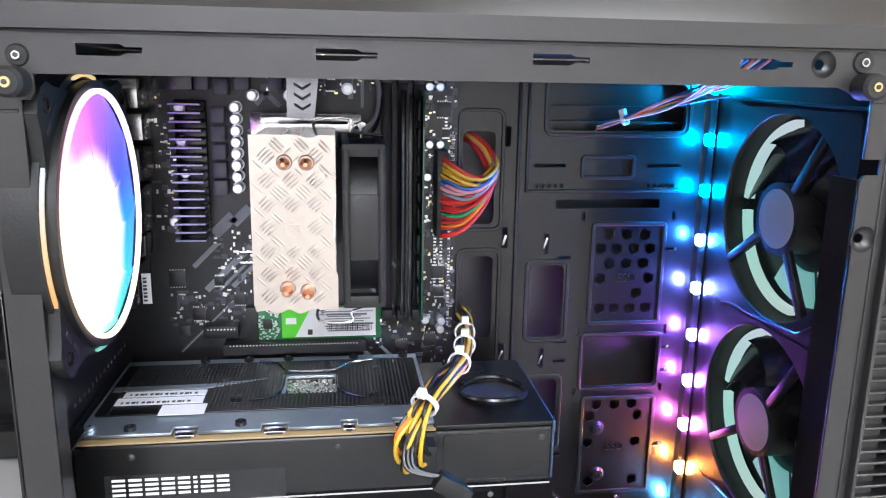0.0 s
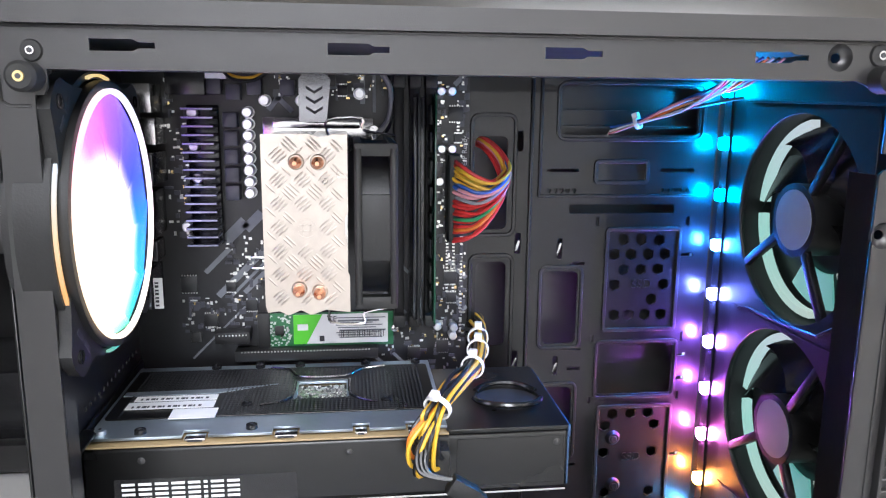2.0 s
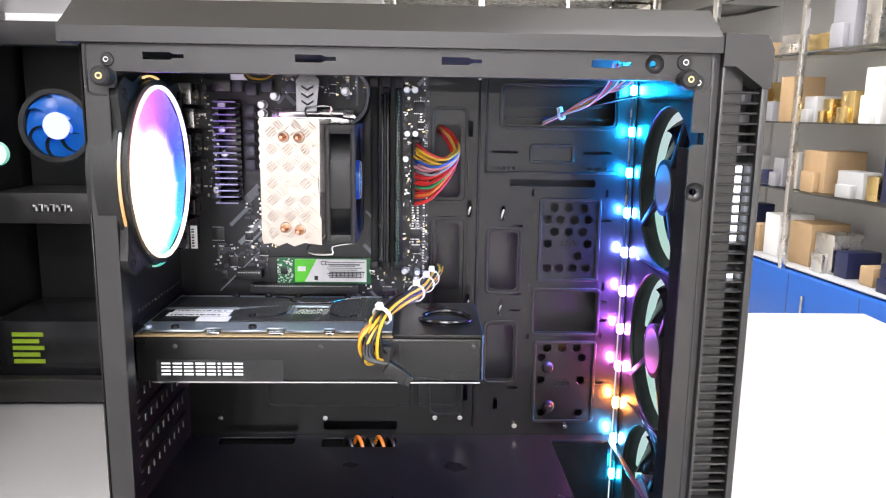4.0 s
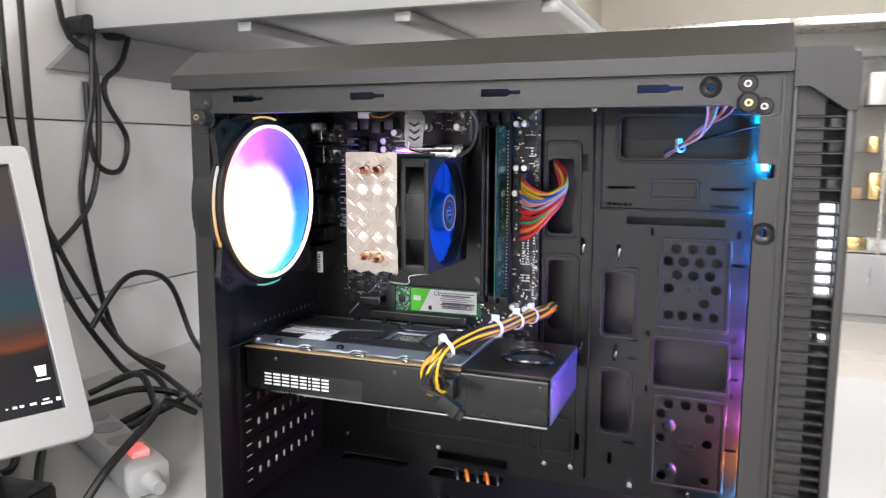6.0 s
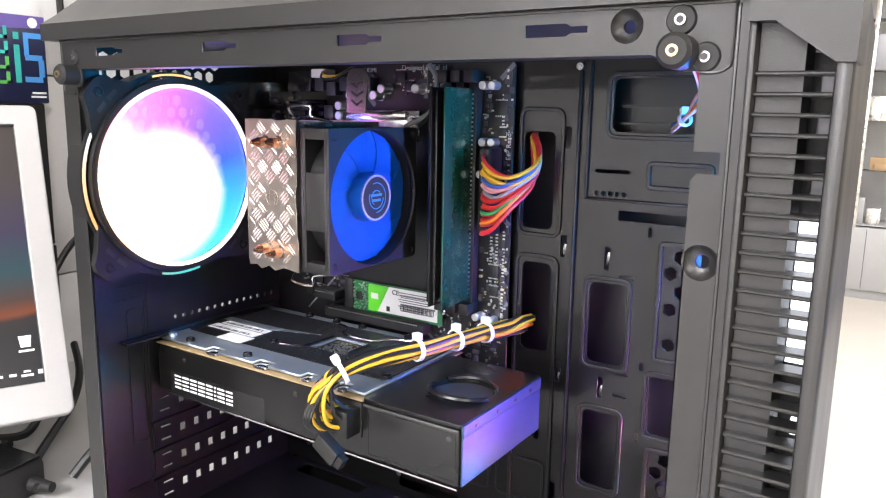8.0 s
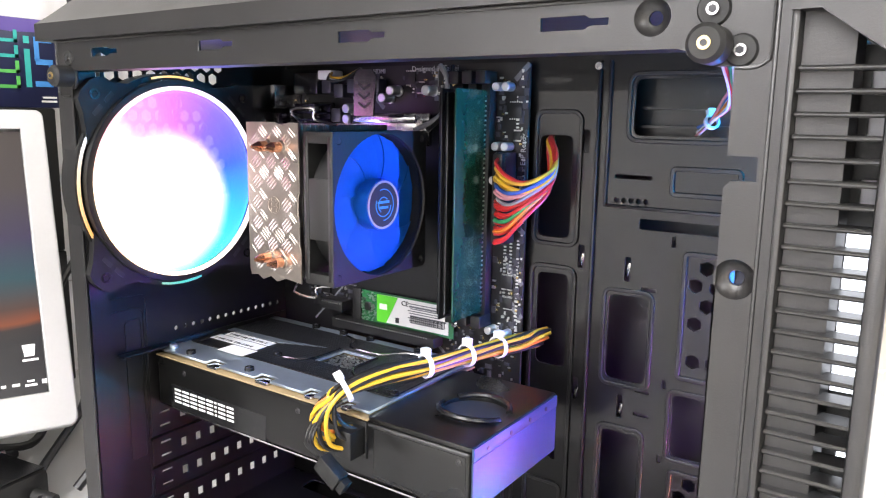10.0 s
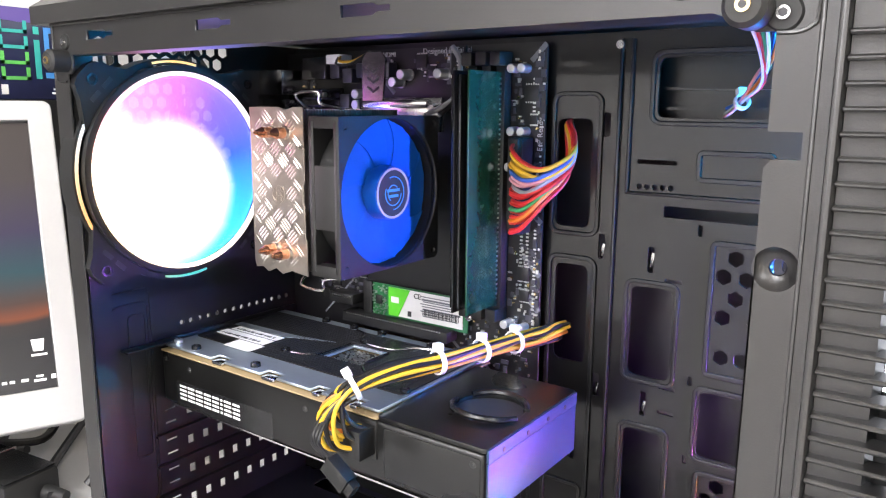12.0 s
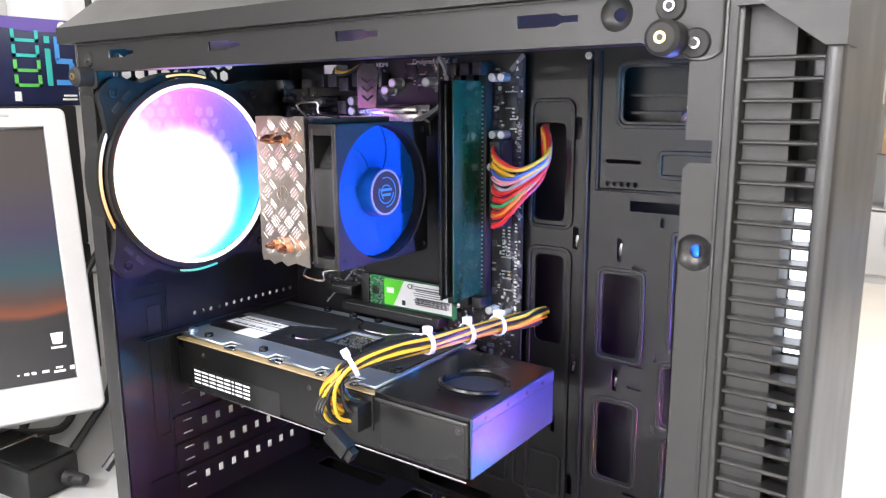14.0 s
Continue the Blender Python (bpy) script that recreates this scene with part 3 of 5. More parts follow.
# front bezel with horizontal fins
part("front_bezel", Shape().box(.2457, .2480, -.004, .008, .012, .4165, .001).box(.2696, .2745, -.0045, .006, .008, .4165, .0016), PLASTIC, case, "black plastic front bezel with horizontal side fins")
part("bezel_top", Shape().prism([(.2457, .4000), (.2530, .4000), (.2698, .3880), (.2750, .3880), (.2750, .4100), (.2705, .4180), (.2457, .4190)], 0, 0.021, Matrix.Translation((0, .0155, 0)) @ FRONT), PLASTIC, case)
part("bezel_face", Shape().prism([(.2742, .004), (.2620, .212), (.2590, .212), (.2712, .004)], .010, .4150), PLASTIC, case, "sloping front face")
part("bezel_backing", Shape().prism([(.2482, .0012), (.2610, .0022), (.2625, .0085), (.2482, .0070)], .02, .4005), PLASTIC, case, "shallow panel behind the fins")
fin = mesh_of("fin", Shape().box(.2478, .2702, -.0022, .0065, -.00070, .00070, .0005, None, 1), PLASTIC)
for k in range(60):
    share("fin", fin, case, Matrix.Translation((0, 0, .3852 - .00605 * k)))

# screws of the case
def screw(p, r, material, axis=(0, -1, 0), depth=0.004, name="screw", parent=case, label=""):
    p, a = Vector(p), Vector(axis)
    s = Shape().cyl(p, p + a * depth, r, r * 0.92, 20).cyl(p + a * depth, p + a * (depth + r * 0.15), r * 0.9, r * 0.6, 20)
    o = part(name, s, material, parent, label)
    part("cross_recess", Shape().cyl(p + a * (depth + r * 0.1), p + a * (depth + r * 0.22), r * 0.35, r * 0.3, 4), INK, o)
    return o


def thumb(x, z):
    o = part("thumb_screw", Shape().cyl((x, 0, z), (x, -.0085, z), .0056, .0056, 28).cyl((x, -.0085, z), (x, -.0100, z), .0056, .0043, 28), RUBBER, case, "black rubber push pin with a brass core")
    part("brass_core", Shape().cyl((x, -.0095, z), (x, -.0106, z), .0021, .0019, 16), BRASS, o)
    part("hole", Shape().cyl((x, -.0100, z), (x, -.0109, z), .0011, .001, 12), INK, o)


def washer(x, z, r):
    """A pressed dimple with a black socket screw in it."""
    o = part("dimple", Shape().cyl((x, .0002, z), (x, -.0010, z), r, r * .86, 28), RUBBER, case, "black rubber screw seat")
    part("screw", Shape().cyl((x, -.0008, z), (x, -.0020, z), r * .42, r * .36, 20), STEELW, o, "bright screw head")
    part("socket", Shape().cyl((x, -.0018, z), (x, -.0023, z), r * .26, r * .24, 6), INK, o)


def pressed(x, z, r):
    """A shallow round pressing in the steel with a hole in its middle."""
    s = Shape()
    rows = []
    for f, d in ((1.0, 0), (.93, -.0006), (.78, -.0017), (.55, -.0026), (.40, -.0030), (.36, -.0036)):
        rows.append([s.bm.verts.new((f * r * math.cos(2 * math.pi * k / 32), f * r * math.sin(2 * math.pi * k / 32), d)) for k in range(32)])
    for a, b in zip(rows, rows[1:]):
        for k in range(32):
            s.bm.faces.new((a[k], a[(k + 1) % 32], b[(k + 1) % 32], b[k]))
    o = part("pressing", s, STEEL, case, "dished round pressing in the steel", Matrix.Translation((x, .0002, z)) @ FRONT)
    # Bright hex; on the post it stands for light showing through the hole.
    part("socket", Shape().cyl((x, .0052, z), (x, .0034, z), r * .37, r * .33, 6), STEELW, o, "bright hex in the middle of the pressing")


thumb(.2252, .3920)
for px, pz, pr in PRESSINGS:
    pressed(px, pz, pr)
washer(.2245, .4020, .0050)
washer(.2328, .3905, .0048)
thumb(-.1118, .3885)
washer(-.1105, .3980, .0042)
washer(.2390, .1060, .0040)
washer(-.1180, .1000, .0032)

# ---- motherboard ----
mobo = thing("motherboard", "black motherboard with pale diagonal print and many small parts", "motherboard")
BY = 0.1660
plate("circuit_board", [rrect(-.1285, .0775, .158, .402, .003)], 0.0016, Matrix.Translation((0, BY + .0016, 0)) @ FRONT, PCB, mobo, "black circuit board")


def strip(name, x0, z0, x1, z1, w, material, parent, h=0.00025, y=BY):
    d = Vector((x1 - x0, z1 - z0)).normalized()
    n = Vector((-d.y, d.x)) * w / 2
    return part(name, Shape().prism([(x0 + n.x, z0 + n.y), (x0 - n.x, z0 - n.y), (x1 - n.x, z1 - n.y), (x1 + n.x, z1 + n.y)], 0, h, Matrix.Translation((0, y, 0)) @ FRONT), material, parent)


for x0, z0, x1, z1, w in ((-.078, .262, -.043, .297, .004), (-.070, .262, -.043, .289, .0018), (-.062, .264, -.043, .283, .003), (-.072, .297, -.060, .309, .007), (-.060, .304, -.050, .314, .006), (-.095, .222, -.062, .255, .0012), (-.085, .277, -.070, .292, .003),
                          (.030, .222, .046, .206, .002), (.005, .232, .035, .205, .002), (.012, .38, .012, .400, .003), (.019, .375, .019, .400, .002), (.068, .392, .077, .401, .003), (.066, .262, .077, .250, .004), (.066, .282, .077, .271, .003), (.068, .310, .077, .302, .003),
                          (-.040, .385, -.030, .375, .003), (-.048, .362, -.040, .352, .004), (-.044, .376, -.034, .388, .003), (.026, .290, .040, .275, .002), (.024, .262, .038, .248, .003)):
    strip("print_stripe", x0, z0, x1, z1, w, TRACE, mobo)
text_mesh("print_text", "Designed in Taipei", 0.0048, Matrix.Translation((.0105, BY - .0003, .3995)) @ Matrix.Rotation(radians(90), 4, "X"), PRINT, mobo, "pale printed words")
text_mesh("print_text", "HDMI", 0.0042, Matrix.Translation((-.034, BY - .0003, .3985)) @ Matrix.Rotation(radians(90), 4, "X"), PRINT, mobo)
text_mesh("print_text", "ErP Ready", 0.0045, Matrix.Translation((.0748, BY - .0003, .352)) @ Matrix.Rotation(radians(90), 4, "X") @ Matrix.Rotation(radians(90), 4, "Z"), PRINT, mobo)
for k in range(8):
    part("print_bar", Shape().box(-.014 + k * .0036, -.0114 + k * .0036, BY - .0003, BY, .2325, .2352), TRACE, mobo)

cap_big = mesh_of("capacitor", Shape().cyl((0, 0, 0), (0, -.0095, 0), .0031, .0031, 20).cyl((0, -.0095, 0), (0, -.0100, 0), .0031, .0025, 20).cyl((0, 0, 0), (0, -.0012, 0), .0036, .0036, 12), CAP_TOP)
cap_small = mesh_of("capacitor", Shape().cyl((0, 0, 0), (0, -.0075, 0), .0026, .0026, 18).cyl((0, -.0075, 0), (0, -.0079, 0), .0026, .0021, 18), CAP_TOP)
for k in range(8):
    share("capacitor", cap_big, mobo, Matrix.Translation((-.0555, BY, .3745 - .0068 * k)))
for x, z in ((-.0455, .3815), (-.0245, .3815), (-.0865, .374), (-.0865, .355), (-.085, .336), (-.0925, .307), (-.018, .386), (.010, .386)):
    share("capacitor", cap_big, mobo, Matrix.Translation((x, BY, z)))
for x, z in ((.0590, .3880), (.0655, .3880), (.0595, .3535), (.0660, .3535), (.0585, .3335), (.0580, .2410), (.0685, .2400), (.0680, .2345)):
    share("capacitor", cap_small, mobo, Matrix.Translation((x, BY, z)))
choke = mesh_of("choke", Shape().box(-.0042, .0042, -.0085, 0, -.0045, .0045, .0007), CHOKE)
for k in range(5):
    share("choke", choke, mobo, Matrix.Translation((-.0655, BY, .3700 - .0107 * k)))
for x, z in ((-.063, .386), (-.051, .389), (-.074, .389), (-.032, .389)):
    share("choke", choke, mobo, Matrix.Translation((x, BY, z)))
heat = part("heatsink", Shape().box(-.0905, -.0725, BY - .006, BY - .001, .296, .3785, .0008), GLOSS, mobo, "dark finned heatsink over the regulators")
finm = mesh_of("heatsink_fin", Shape().box(-.0905, -.0725, BY - .022, BY - .006, -.0008, .0008, .0003, None, 1), FINBLK)
for k in range(17):
    share("heatsink_fin", finm, heat, Matrix.Translation((0, 0, .298 + .0049 * k)))

# connectors along the rear edge
part("io_block", Shape().box(-.128, -.110, BY - .030, BY, .262, .285, .0008).box(-.128, -.108, BY - .018, BY, .288, .300, .0008).box(-.128, -.106, BY - .030, BY, .304, .330, .0008).box(-.128, -.104, BY - .034, BY, .334, .352, .0008), GLOSS, mobo, "black and steel sockets at the rear edge")
part("io_shell", Shape().box(-.128, -.104, BY - .024, BY, .356, .371, .0006).box(-.128, -.105, BY - .026, BY, .374, .39, .0006), STEELW, mobo, "steel socket shells")
part("io_label", Shape().box(-.1085, -.1035, BY - .0304, BY - .0300, .263, .281), PAPER, mobo, "small white barcode sticker")
for k in range(7):
    part("barcode_bar", Shape().box(-.1078, -.1058, BY - .0308, BY - .0303, .2645 + k * .0022, .2645 + k * .0022 + .0010 + .0004 * (k % 2)), INK, mobo)
part("power_socket", Shape().box(-.100, -.078, BY - .013, BY, .384, .398, .0008), GLOSS, mobo, "black processor power socket")
# slots
slot = part("graphics_slot", Shape().box(-.068, .020, BY - .0115, BY, .2225, .2295, .0006), MATTE, mobo, "long black expansion slot")
for k in range(40):
    part("slot_pin", Shape().box(-.064 + k * .002, -.0632 + k * .002, BY - .0118, BY - .0112, .2285, .2292), PINS, slot)
part("short_slot", Shape().box(-.0795, -.0585, BY - .0115, BY, .2345, .2415, .0006).box(-.078, -.060, BY - .0118, BY - .011, .2372, .2388), MATTE, mobo, "short black expansion slot")
for k in range(9):
    part("slot_pin", Shape().box(-.077 + k * .002, -.0762 + k * .002, BY - .0122, BY - .0115, .2395, .2403), PINS, mobo)
ram_slot = mesh_of("memory_slot", Shape().box(-.003, .003, -.0075, 0, .2475, .3925, .0006).box(-.0035, .0035, -.014, 0, .243, .2505, .0008).box(-.0035, .0035, -.014, 0, .3895, .397, .0008), MATTE)
for x in (.0335, .0430, .0525):
    share("memory_slot", ram_slot, mobo, Matrix.Translation((x, BY, 0)))
part("power_header", Shape().box(.0630, .0705, BY - .0125, BY, .2965, .3505, .0008), MATTE, mobo, "black main power header")
part("audio_chip", Shape().box(-.0955, -.0890, BY - .0015, BY, .2330, .2395, .0003), CHIP, mobo)
# fan plug wires at the top edge
part("fan_plug", Shape().box(-.078, -.066, BY - .012, BY, .3935, .3995, .0006), NYLON, mobo, "white three-pin fan plug")
part("plug_wire", Shape().tube([(-.067, BY - .010, .398), (-.060, BY - .018, .3945), (-.050, BY - .016, .3945), (-.040, BY - .012, .400)], .0009), W_YEL, mobo)
part("plug_wire", Shape().tube([(-.067, BY - .012, .397), (-.060, BY - .021, .3925), (-.050, BY - .019, .3925), (-.038, BY - .014, .400)], .0009), W_BLK, mobo)

# chips and scattered surface-mount parts
rng = random.Random(5)
for x, z, s in ((.0690, .3745, .0045), (.0665, .2715, .0040), (.0675, .2585, .0032), (-.0950, .2700, .005), (-.0830, .2470, .004), (-.058, .2560, .0035), (-.008, .394, .004), (.0, .388, .003), (-.070, .268, .003), (.0435, .222, .004), (.062, .226, .004), (.0705, .3600, .0025)):
    c = part("chip", Shape().box(x - s, x + s, BY - .0014, BY, z - s, z + s, .0002), CHIP, mobo)
    legs = Shape()
    for k in range(6):
        o = -s + (k + .5) * s / 3
        legs.box(x + o - .0003, x + o + .0003, BY - .0006, BY, z - s - .0009, z + s + .0009)
    part("chip_legs", legs, PINS, c)
for nm, material, count, lo, hi in (("surface_parts_pale", PINS, 260, .0003, .0008), ("surface_parts_dark", CHOKE, 220, .0005, .0016), ("surface_parts_tan", BRASS, 60, .0004, .0007)):
    s = Shape()
    for k in range(count):
        zone = rng.choice(((.057, .0765, .225, .300), (.0725, .0765, .225, .398), (-.104, -.092, .30, .395), (-.100, -.052, .24, .262), (-.04, .03, .383, .398), (.02, .075, .208, .245), (-.072, -.046, .258, .300), (.057, .064, .30, .395)))
        x, z = rng.uniform(zone[0], zone[1]), rng.uniform(zone[2], zone[3])
        a, b = rng.uniform(lo, hi), rng.uniform(lo, hi) * 1.6
        if rng.random() < .5:
            a, b = b, a
        s.box(x - a, x + a, BY - rng.uniform(.0004, .0012), BY, z - b, z + b)
    tagged(part(nm, s, material, mobo), kind="stuff")
pads = Shape()
for z0, z1, x in ((.262, .300, .0645), (.262, .300, .0685), (.262, .300, .0735), (.362, .385, .0705), (.235, .26, .0735)):
    for k in range(int((z1 - z0) / .0022)):
        pads.box(x - .0008, x + .0008, BY - .0007, BY, z0 + k * .0022, z0 + k * .0022 + .0010)
tagged(part("solder_pads", pads, PINS, mobo), kind="stuff")
for k in range(2):
    part("crystal", Shape().box(-.0575, -.0475, BY - .003, BY, .2855 - .0068 * k, .2875 - .0068 * k, .0009), STEELW, mobo, "bright quartz crystal")

# solid-state drive stick
ssd = thing("ssd_stick", "green solid-state drive stick with a white and green label", "ssd")
part("stick_board", Shape().box(-.0500, .0300, .1626, .1634, .2290, .2510, .0002), PCB_GREEN, ssd)
part("socket", Shape().box(-.0545, -.0470, .1610, BY, .2285, .2515, .0005), MATTE, ssd)
part("label_white", Shape().box(-.0325, .0265, .1618, .1622, .2310, .2500), PAPER, ssd, "white printed label")
part("label_green", Shape().prism([(-.0325, .2310), (-.0245, .2310), (-.0145, .2500), (-.0325, .2500)], 0, .0003, Matrix.Translation((0, .1617, 0)) @ FRONT), GREENLBL, ssd, "bright green label corner")
part("label_logo", Shape().box(-.0300, -.0235, .1611, .1613, .2400, .2440), PAPER, ssd)
bars = Shape()
for k in range(9):
    z = .2475 - .0016 * k
    bars.box(-.006 + (k % 3) * .001, .0250 - (k * 7 % 5) * .002, .1615, .1617, z - .0003 - .0006 * (k % 4 == 1), z + .0003)
part("label_bars", bars, TRACE, ssd)
bc = Shape()
for k in range(26):
    bc.box(-.004 + k * .0011, -.0038 + k * .0011 + .0002 * (k % 3), .1613, .1615, .2350, .2395)
part("label_barcode", bc, INK, ssd)
part("label_mark", Shape().box(-.0165, -.0135, .1615, .1617, .2325, .2360), INK, ssd)
text_mesh("label_text", "CE", .0048, Matrix.Translation((-.0085, .1614, .2468)) @ Matrix.Rotation(radians(90), 4, "X"), INK, ssd, "printed letters CE")
chips = Shape()
for k in range(90):
    x, z = rng.uniform(-.0480, -.0335), rng.uniform(.2300, .2500)
    chips.box(x - .0006, x + .0006, .1618, .1626, z - .0004, z + .0004)
part("stick_parts", chips, PINS, ssd)
part("stick_chip", Shape().box(-.0440, -.0385, .1616, .1626, .2370, .2430, .0002), CHIP, ssd)
screw((.0310, .1640, .2400), .0026, STEELW, depth=.0025, parent=ssd)

# memory modules
for x, nm in ((.0430, "dark memory stick with black spreader"), (.0525, "green memory stick with black chips")):
    r = thing("memory_module", nm + " in its slot", "memory module", "memory modules beside the cooler")
    part("module_board", Shape().box(x - .0006, x + .0006, .1268, .1640, .2525, .3860, .0002), RAM_GREEN if x > .05 else PCB, r)
    if x < .05:
        part("spreader", Shape().box(x - .0032, x - .0007, .1290, .158, .2545, .384, .0006).box(x + .0007, x + .0032, .1290, .158, .2545, .384, .0006), GLOSS, r, "black heat spreader")
    else:
        for k in range(8):
            part("memory_chip", Shape().box(x - .0018, x - .0006, .1400, .1530, .2580 + k * .0158, .2690 + k * .0158, .0002), CHIP, r)
        e = Shape()
        for k in range(46):
            e.box(x + .0006, x + .0008, .1570, .1585, .2560 + k * .0028, .2570 + k * .0028)
        part("edge_marks", e, PINS, r)
        part("small_part", Shape().box(x + .0006, x + .0014, .1535, .1555, .2960, .2985), CHIP, r)

# ---- processor cooler ----
cooler = thing("cpu_cooler", "tower processor cooler with a checker-plate cap and a blue fan", "cpu cooler")
PY = .0550
plate("top_plate", [[(-.0365, .3660), (-.0365, .2850), (-.0355, .2815), (-.0300, .2822), (-.0260, .2800), (-.0200, .2825), (-.0150, .2800), (-.0080, .2825), (.0035, .2810), (.0035, .2990), (.0025, .3010), (.0025, .3160), (.0015, .3180), (.0015, .3270), (.0030, .3300), (.0030, .3660), (-.0040, .3662), (-.0090, .3645), (-.0150, .3662), (-.0280, .3662)],
                    ], .0010, Matrix.Translation((0, PY + .001, 0)) @ FRONT, TREAD, cooler, "bare checker-plate aluminium cap")
tread = Shape()
for i in range(8):
    for j in range(16):
        cx, cz = -.0345 + i * .0056, .2835 + j * .0056
        if (i + j) % 2:
            continue
        a = 45 if i % 2 else -45
        d = Vector((math.cos(radians(a)), math.sin(radians(a))))
        n = Vector((-d.y, d.x))
        for k in range(4):
            L = (.0034, .0040, .0040, .0034)[k]
            c = Vector((cx, cz)) + n * (k - 1.5) * .0017
            if min(c.x - abs(d.x) * L + .0362, .0018 - c.x - abs(d.x) * L, .3655 - c.y - abs(d.y) * L, c.y - abs(d.y) * L - .2830) < 0:
                continue
            if abs(c.x + .0165) < .0065 and abs(c.y - .322) < .0090:
                continue
            if min((c - Vector(q)).length for q in ((-.0206, .3534), (-.0105, .3533), (-.0205, .2930), (-.0108, .2915))) < .0048:
                continue
            lo = [tread.bm.verts.new((q.x, PY, q.y)) for q in (c - d * L, c - d * L * .6 - n * .00052, c + d * L * .6 - n * .00052, c + d * L, c + d * L * .6 + n * .00052, c - d * L * .6 + n * .00052)]
            hi = [tread.bm.verts.new((q.x, PY - .00020, q.y)) for q in (c - d * L * .62, c + d * L * .62)]
            for f in ((lo[0], lo[1], hi[0]), (lo[1], lo[2], hi[1], hi[0]), (lo[2], lo[3], hi[1]), (lo[3], lo[4], hi[1]), (lo[4], lo[5], hi[0], hi[1]), (lo[5], lo[0], hi[0])):
                tread.bm.faces.new(f)
tagged(part("tread_pattern", tread, TREAD, cooler), "raised checker-plate bars", kind="stuff")
plate("emblem", [ngon(-.0165, .322, .0048, 24, 0), ngon(-.0165, .322, .0041, 24, 0)], .0003, Matrix.Translation((0, PY, 0)) @ FRONT, TREAD, cooler, "stamped oval emblem")
part("emblem_bars", Shape().box(-.0195, -.0135, PY - .0003, PY, .3232, .3240).box(-.0195, -.0135, PY - .0003, PY, .3205, .3213).box(-.0185, -.0179, PY - .0003, PY, .3185, .326).box(-.0150, -.0144, PY - .0003, PY, .3185, .326), TREAD, cooler)
for x, z in ((-.0206, .3534), (-.0105, .3533), (-.0205, .2930), (-.0108, .2915)):
    hp = part("heat_pipe", Shape().cyl((x, PY + .06, z), (x, PY - .006, z), .0028, .0028, 18).cyl((x, PY - .006, z), (x, PY - .0105, z), .0028, .0010, 18), COPPER, cooler, "copper heat pipe end")
    part("pipe_collar", Shape().cyl((x, PY, z), (x, PY - .0012, z), .0038, .0032, 18), TREAD, hp)
cfin = mesh_of("cooling_fin", Shape().box(-.0355, .0025, -.0002, .0002, .2830, .3650), ALU)
for k in range(36):
    share("cooling_fin", cfin, cooler, Matrix.Translation((0, PY + .0035 + k * .0020, 0)))
part("base_block", Shape().box(-.0320, .0010, .138, .158, .304, .338, .001), ALU, cooler)
part("mount_bracket", Shape().box(-.046, .0180, .150, .1535, .352, .372, .0008).box(-.040, .010, .146, .15, .366, .371, .0008), STEELW, cooler, "bright steel mounting bracket")
part("mount_screw", Shape().cyl((.0180, .158, .3655), (.0180, .140, .3655), .0028, .0024, 14), STEELW, cooler)
lever = part("lever_tab", Shape().prism([(-.0235, .3700), (-.0085, .3700), (-.0060, .3930), (-.0095, .3975), (-.0200, .3975), (-.0235, .3930)], 0, .0015, Matrix.Translation((0, .130, 0)) @ FRONT), STEELB, cooler, "polished lever tab with three arrows")
for k in range(3):
    part("arrow", Shape().prism([(-.0195, .3895 - .0055 * k), (-.0150, .3868 - .0055 * k), (-.0105, .3895 - .0055 * k), (-.0105, .3880 - .0055 * k), (-.0150, .3852 - .0055 * k), (-.0195, .3880 - .0055 * k)], 0, .0003, Matrix.Translation((0, .1284, 0)) @ FRONT), INK, lever)

# its fan
FX0, FX1, FC, FZ = .0060, .0265, .0955, .3220
ob = rrect(FC - .040, FC + .040, FZ - .040, FZ + .040, .003)
fholes = [ngon(FC + a * .0355, FZ + b * .0355, .0021, 14, 0) for a in (-1, 1) for b in (-1, 1)]
for nm, x in (("fan_frame", FX1 - .0035), ("fan_frame_back", FX0)):
    plate(nm, [ob, ngon(FC, FZ, .0391, 56, 0)] + fholes, .0035, Matrix.Translation((x, 0, 0)) @ SIDE, MATTE, cooler, "black square fan frame")
duct = Shape().ring(.0391, .0398, FX0 + .0036, FX1 - .0036, 64)
part("fan_duct", duct, MATTE, cooler, "", Matrix.Translation((0, FC, FZ)) @ SIDE)
side = Shape().box(FX0 + .0035, FX1 - .0035, FC - .040, FC - .0385, FZ - .016, FZ + .016, .0004)
part("frame_side", side, MATTE, cooler, "plain middle of the frame's edge")
for z in (FZ + .034, FZ - .040):
    part("frame_bar", Shape().box(FX0 + .0002, FX1 - .0002, FC - .0399, FC - .033, z, z + .006, .0004), MATTE, cooler)


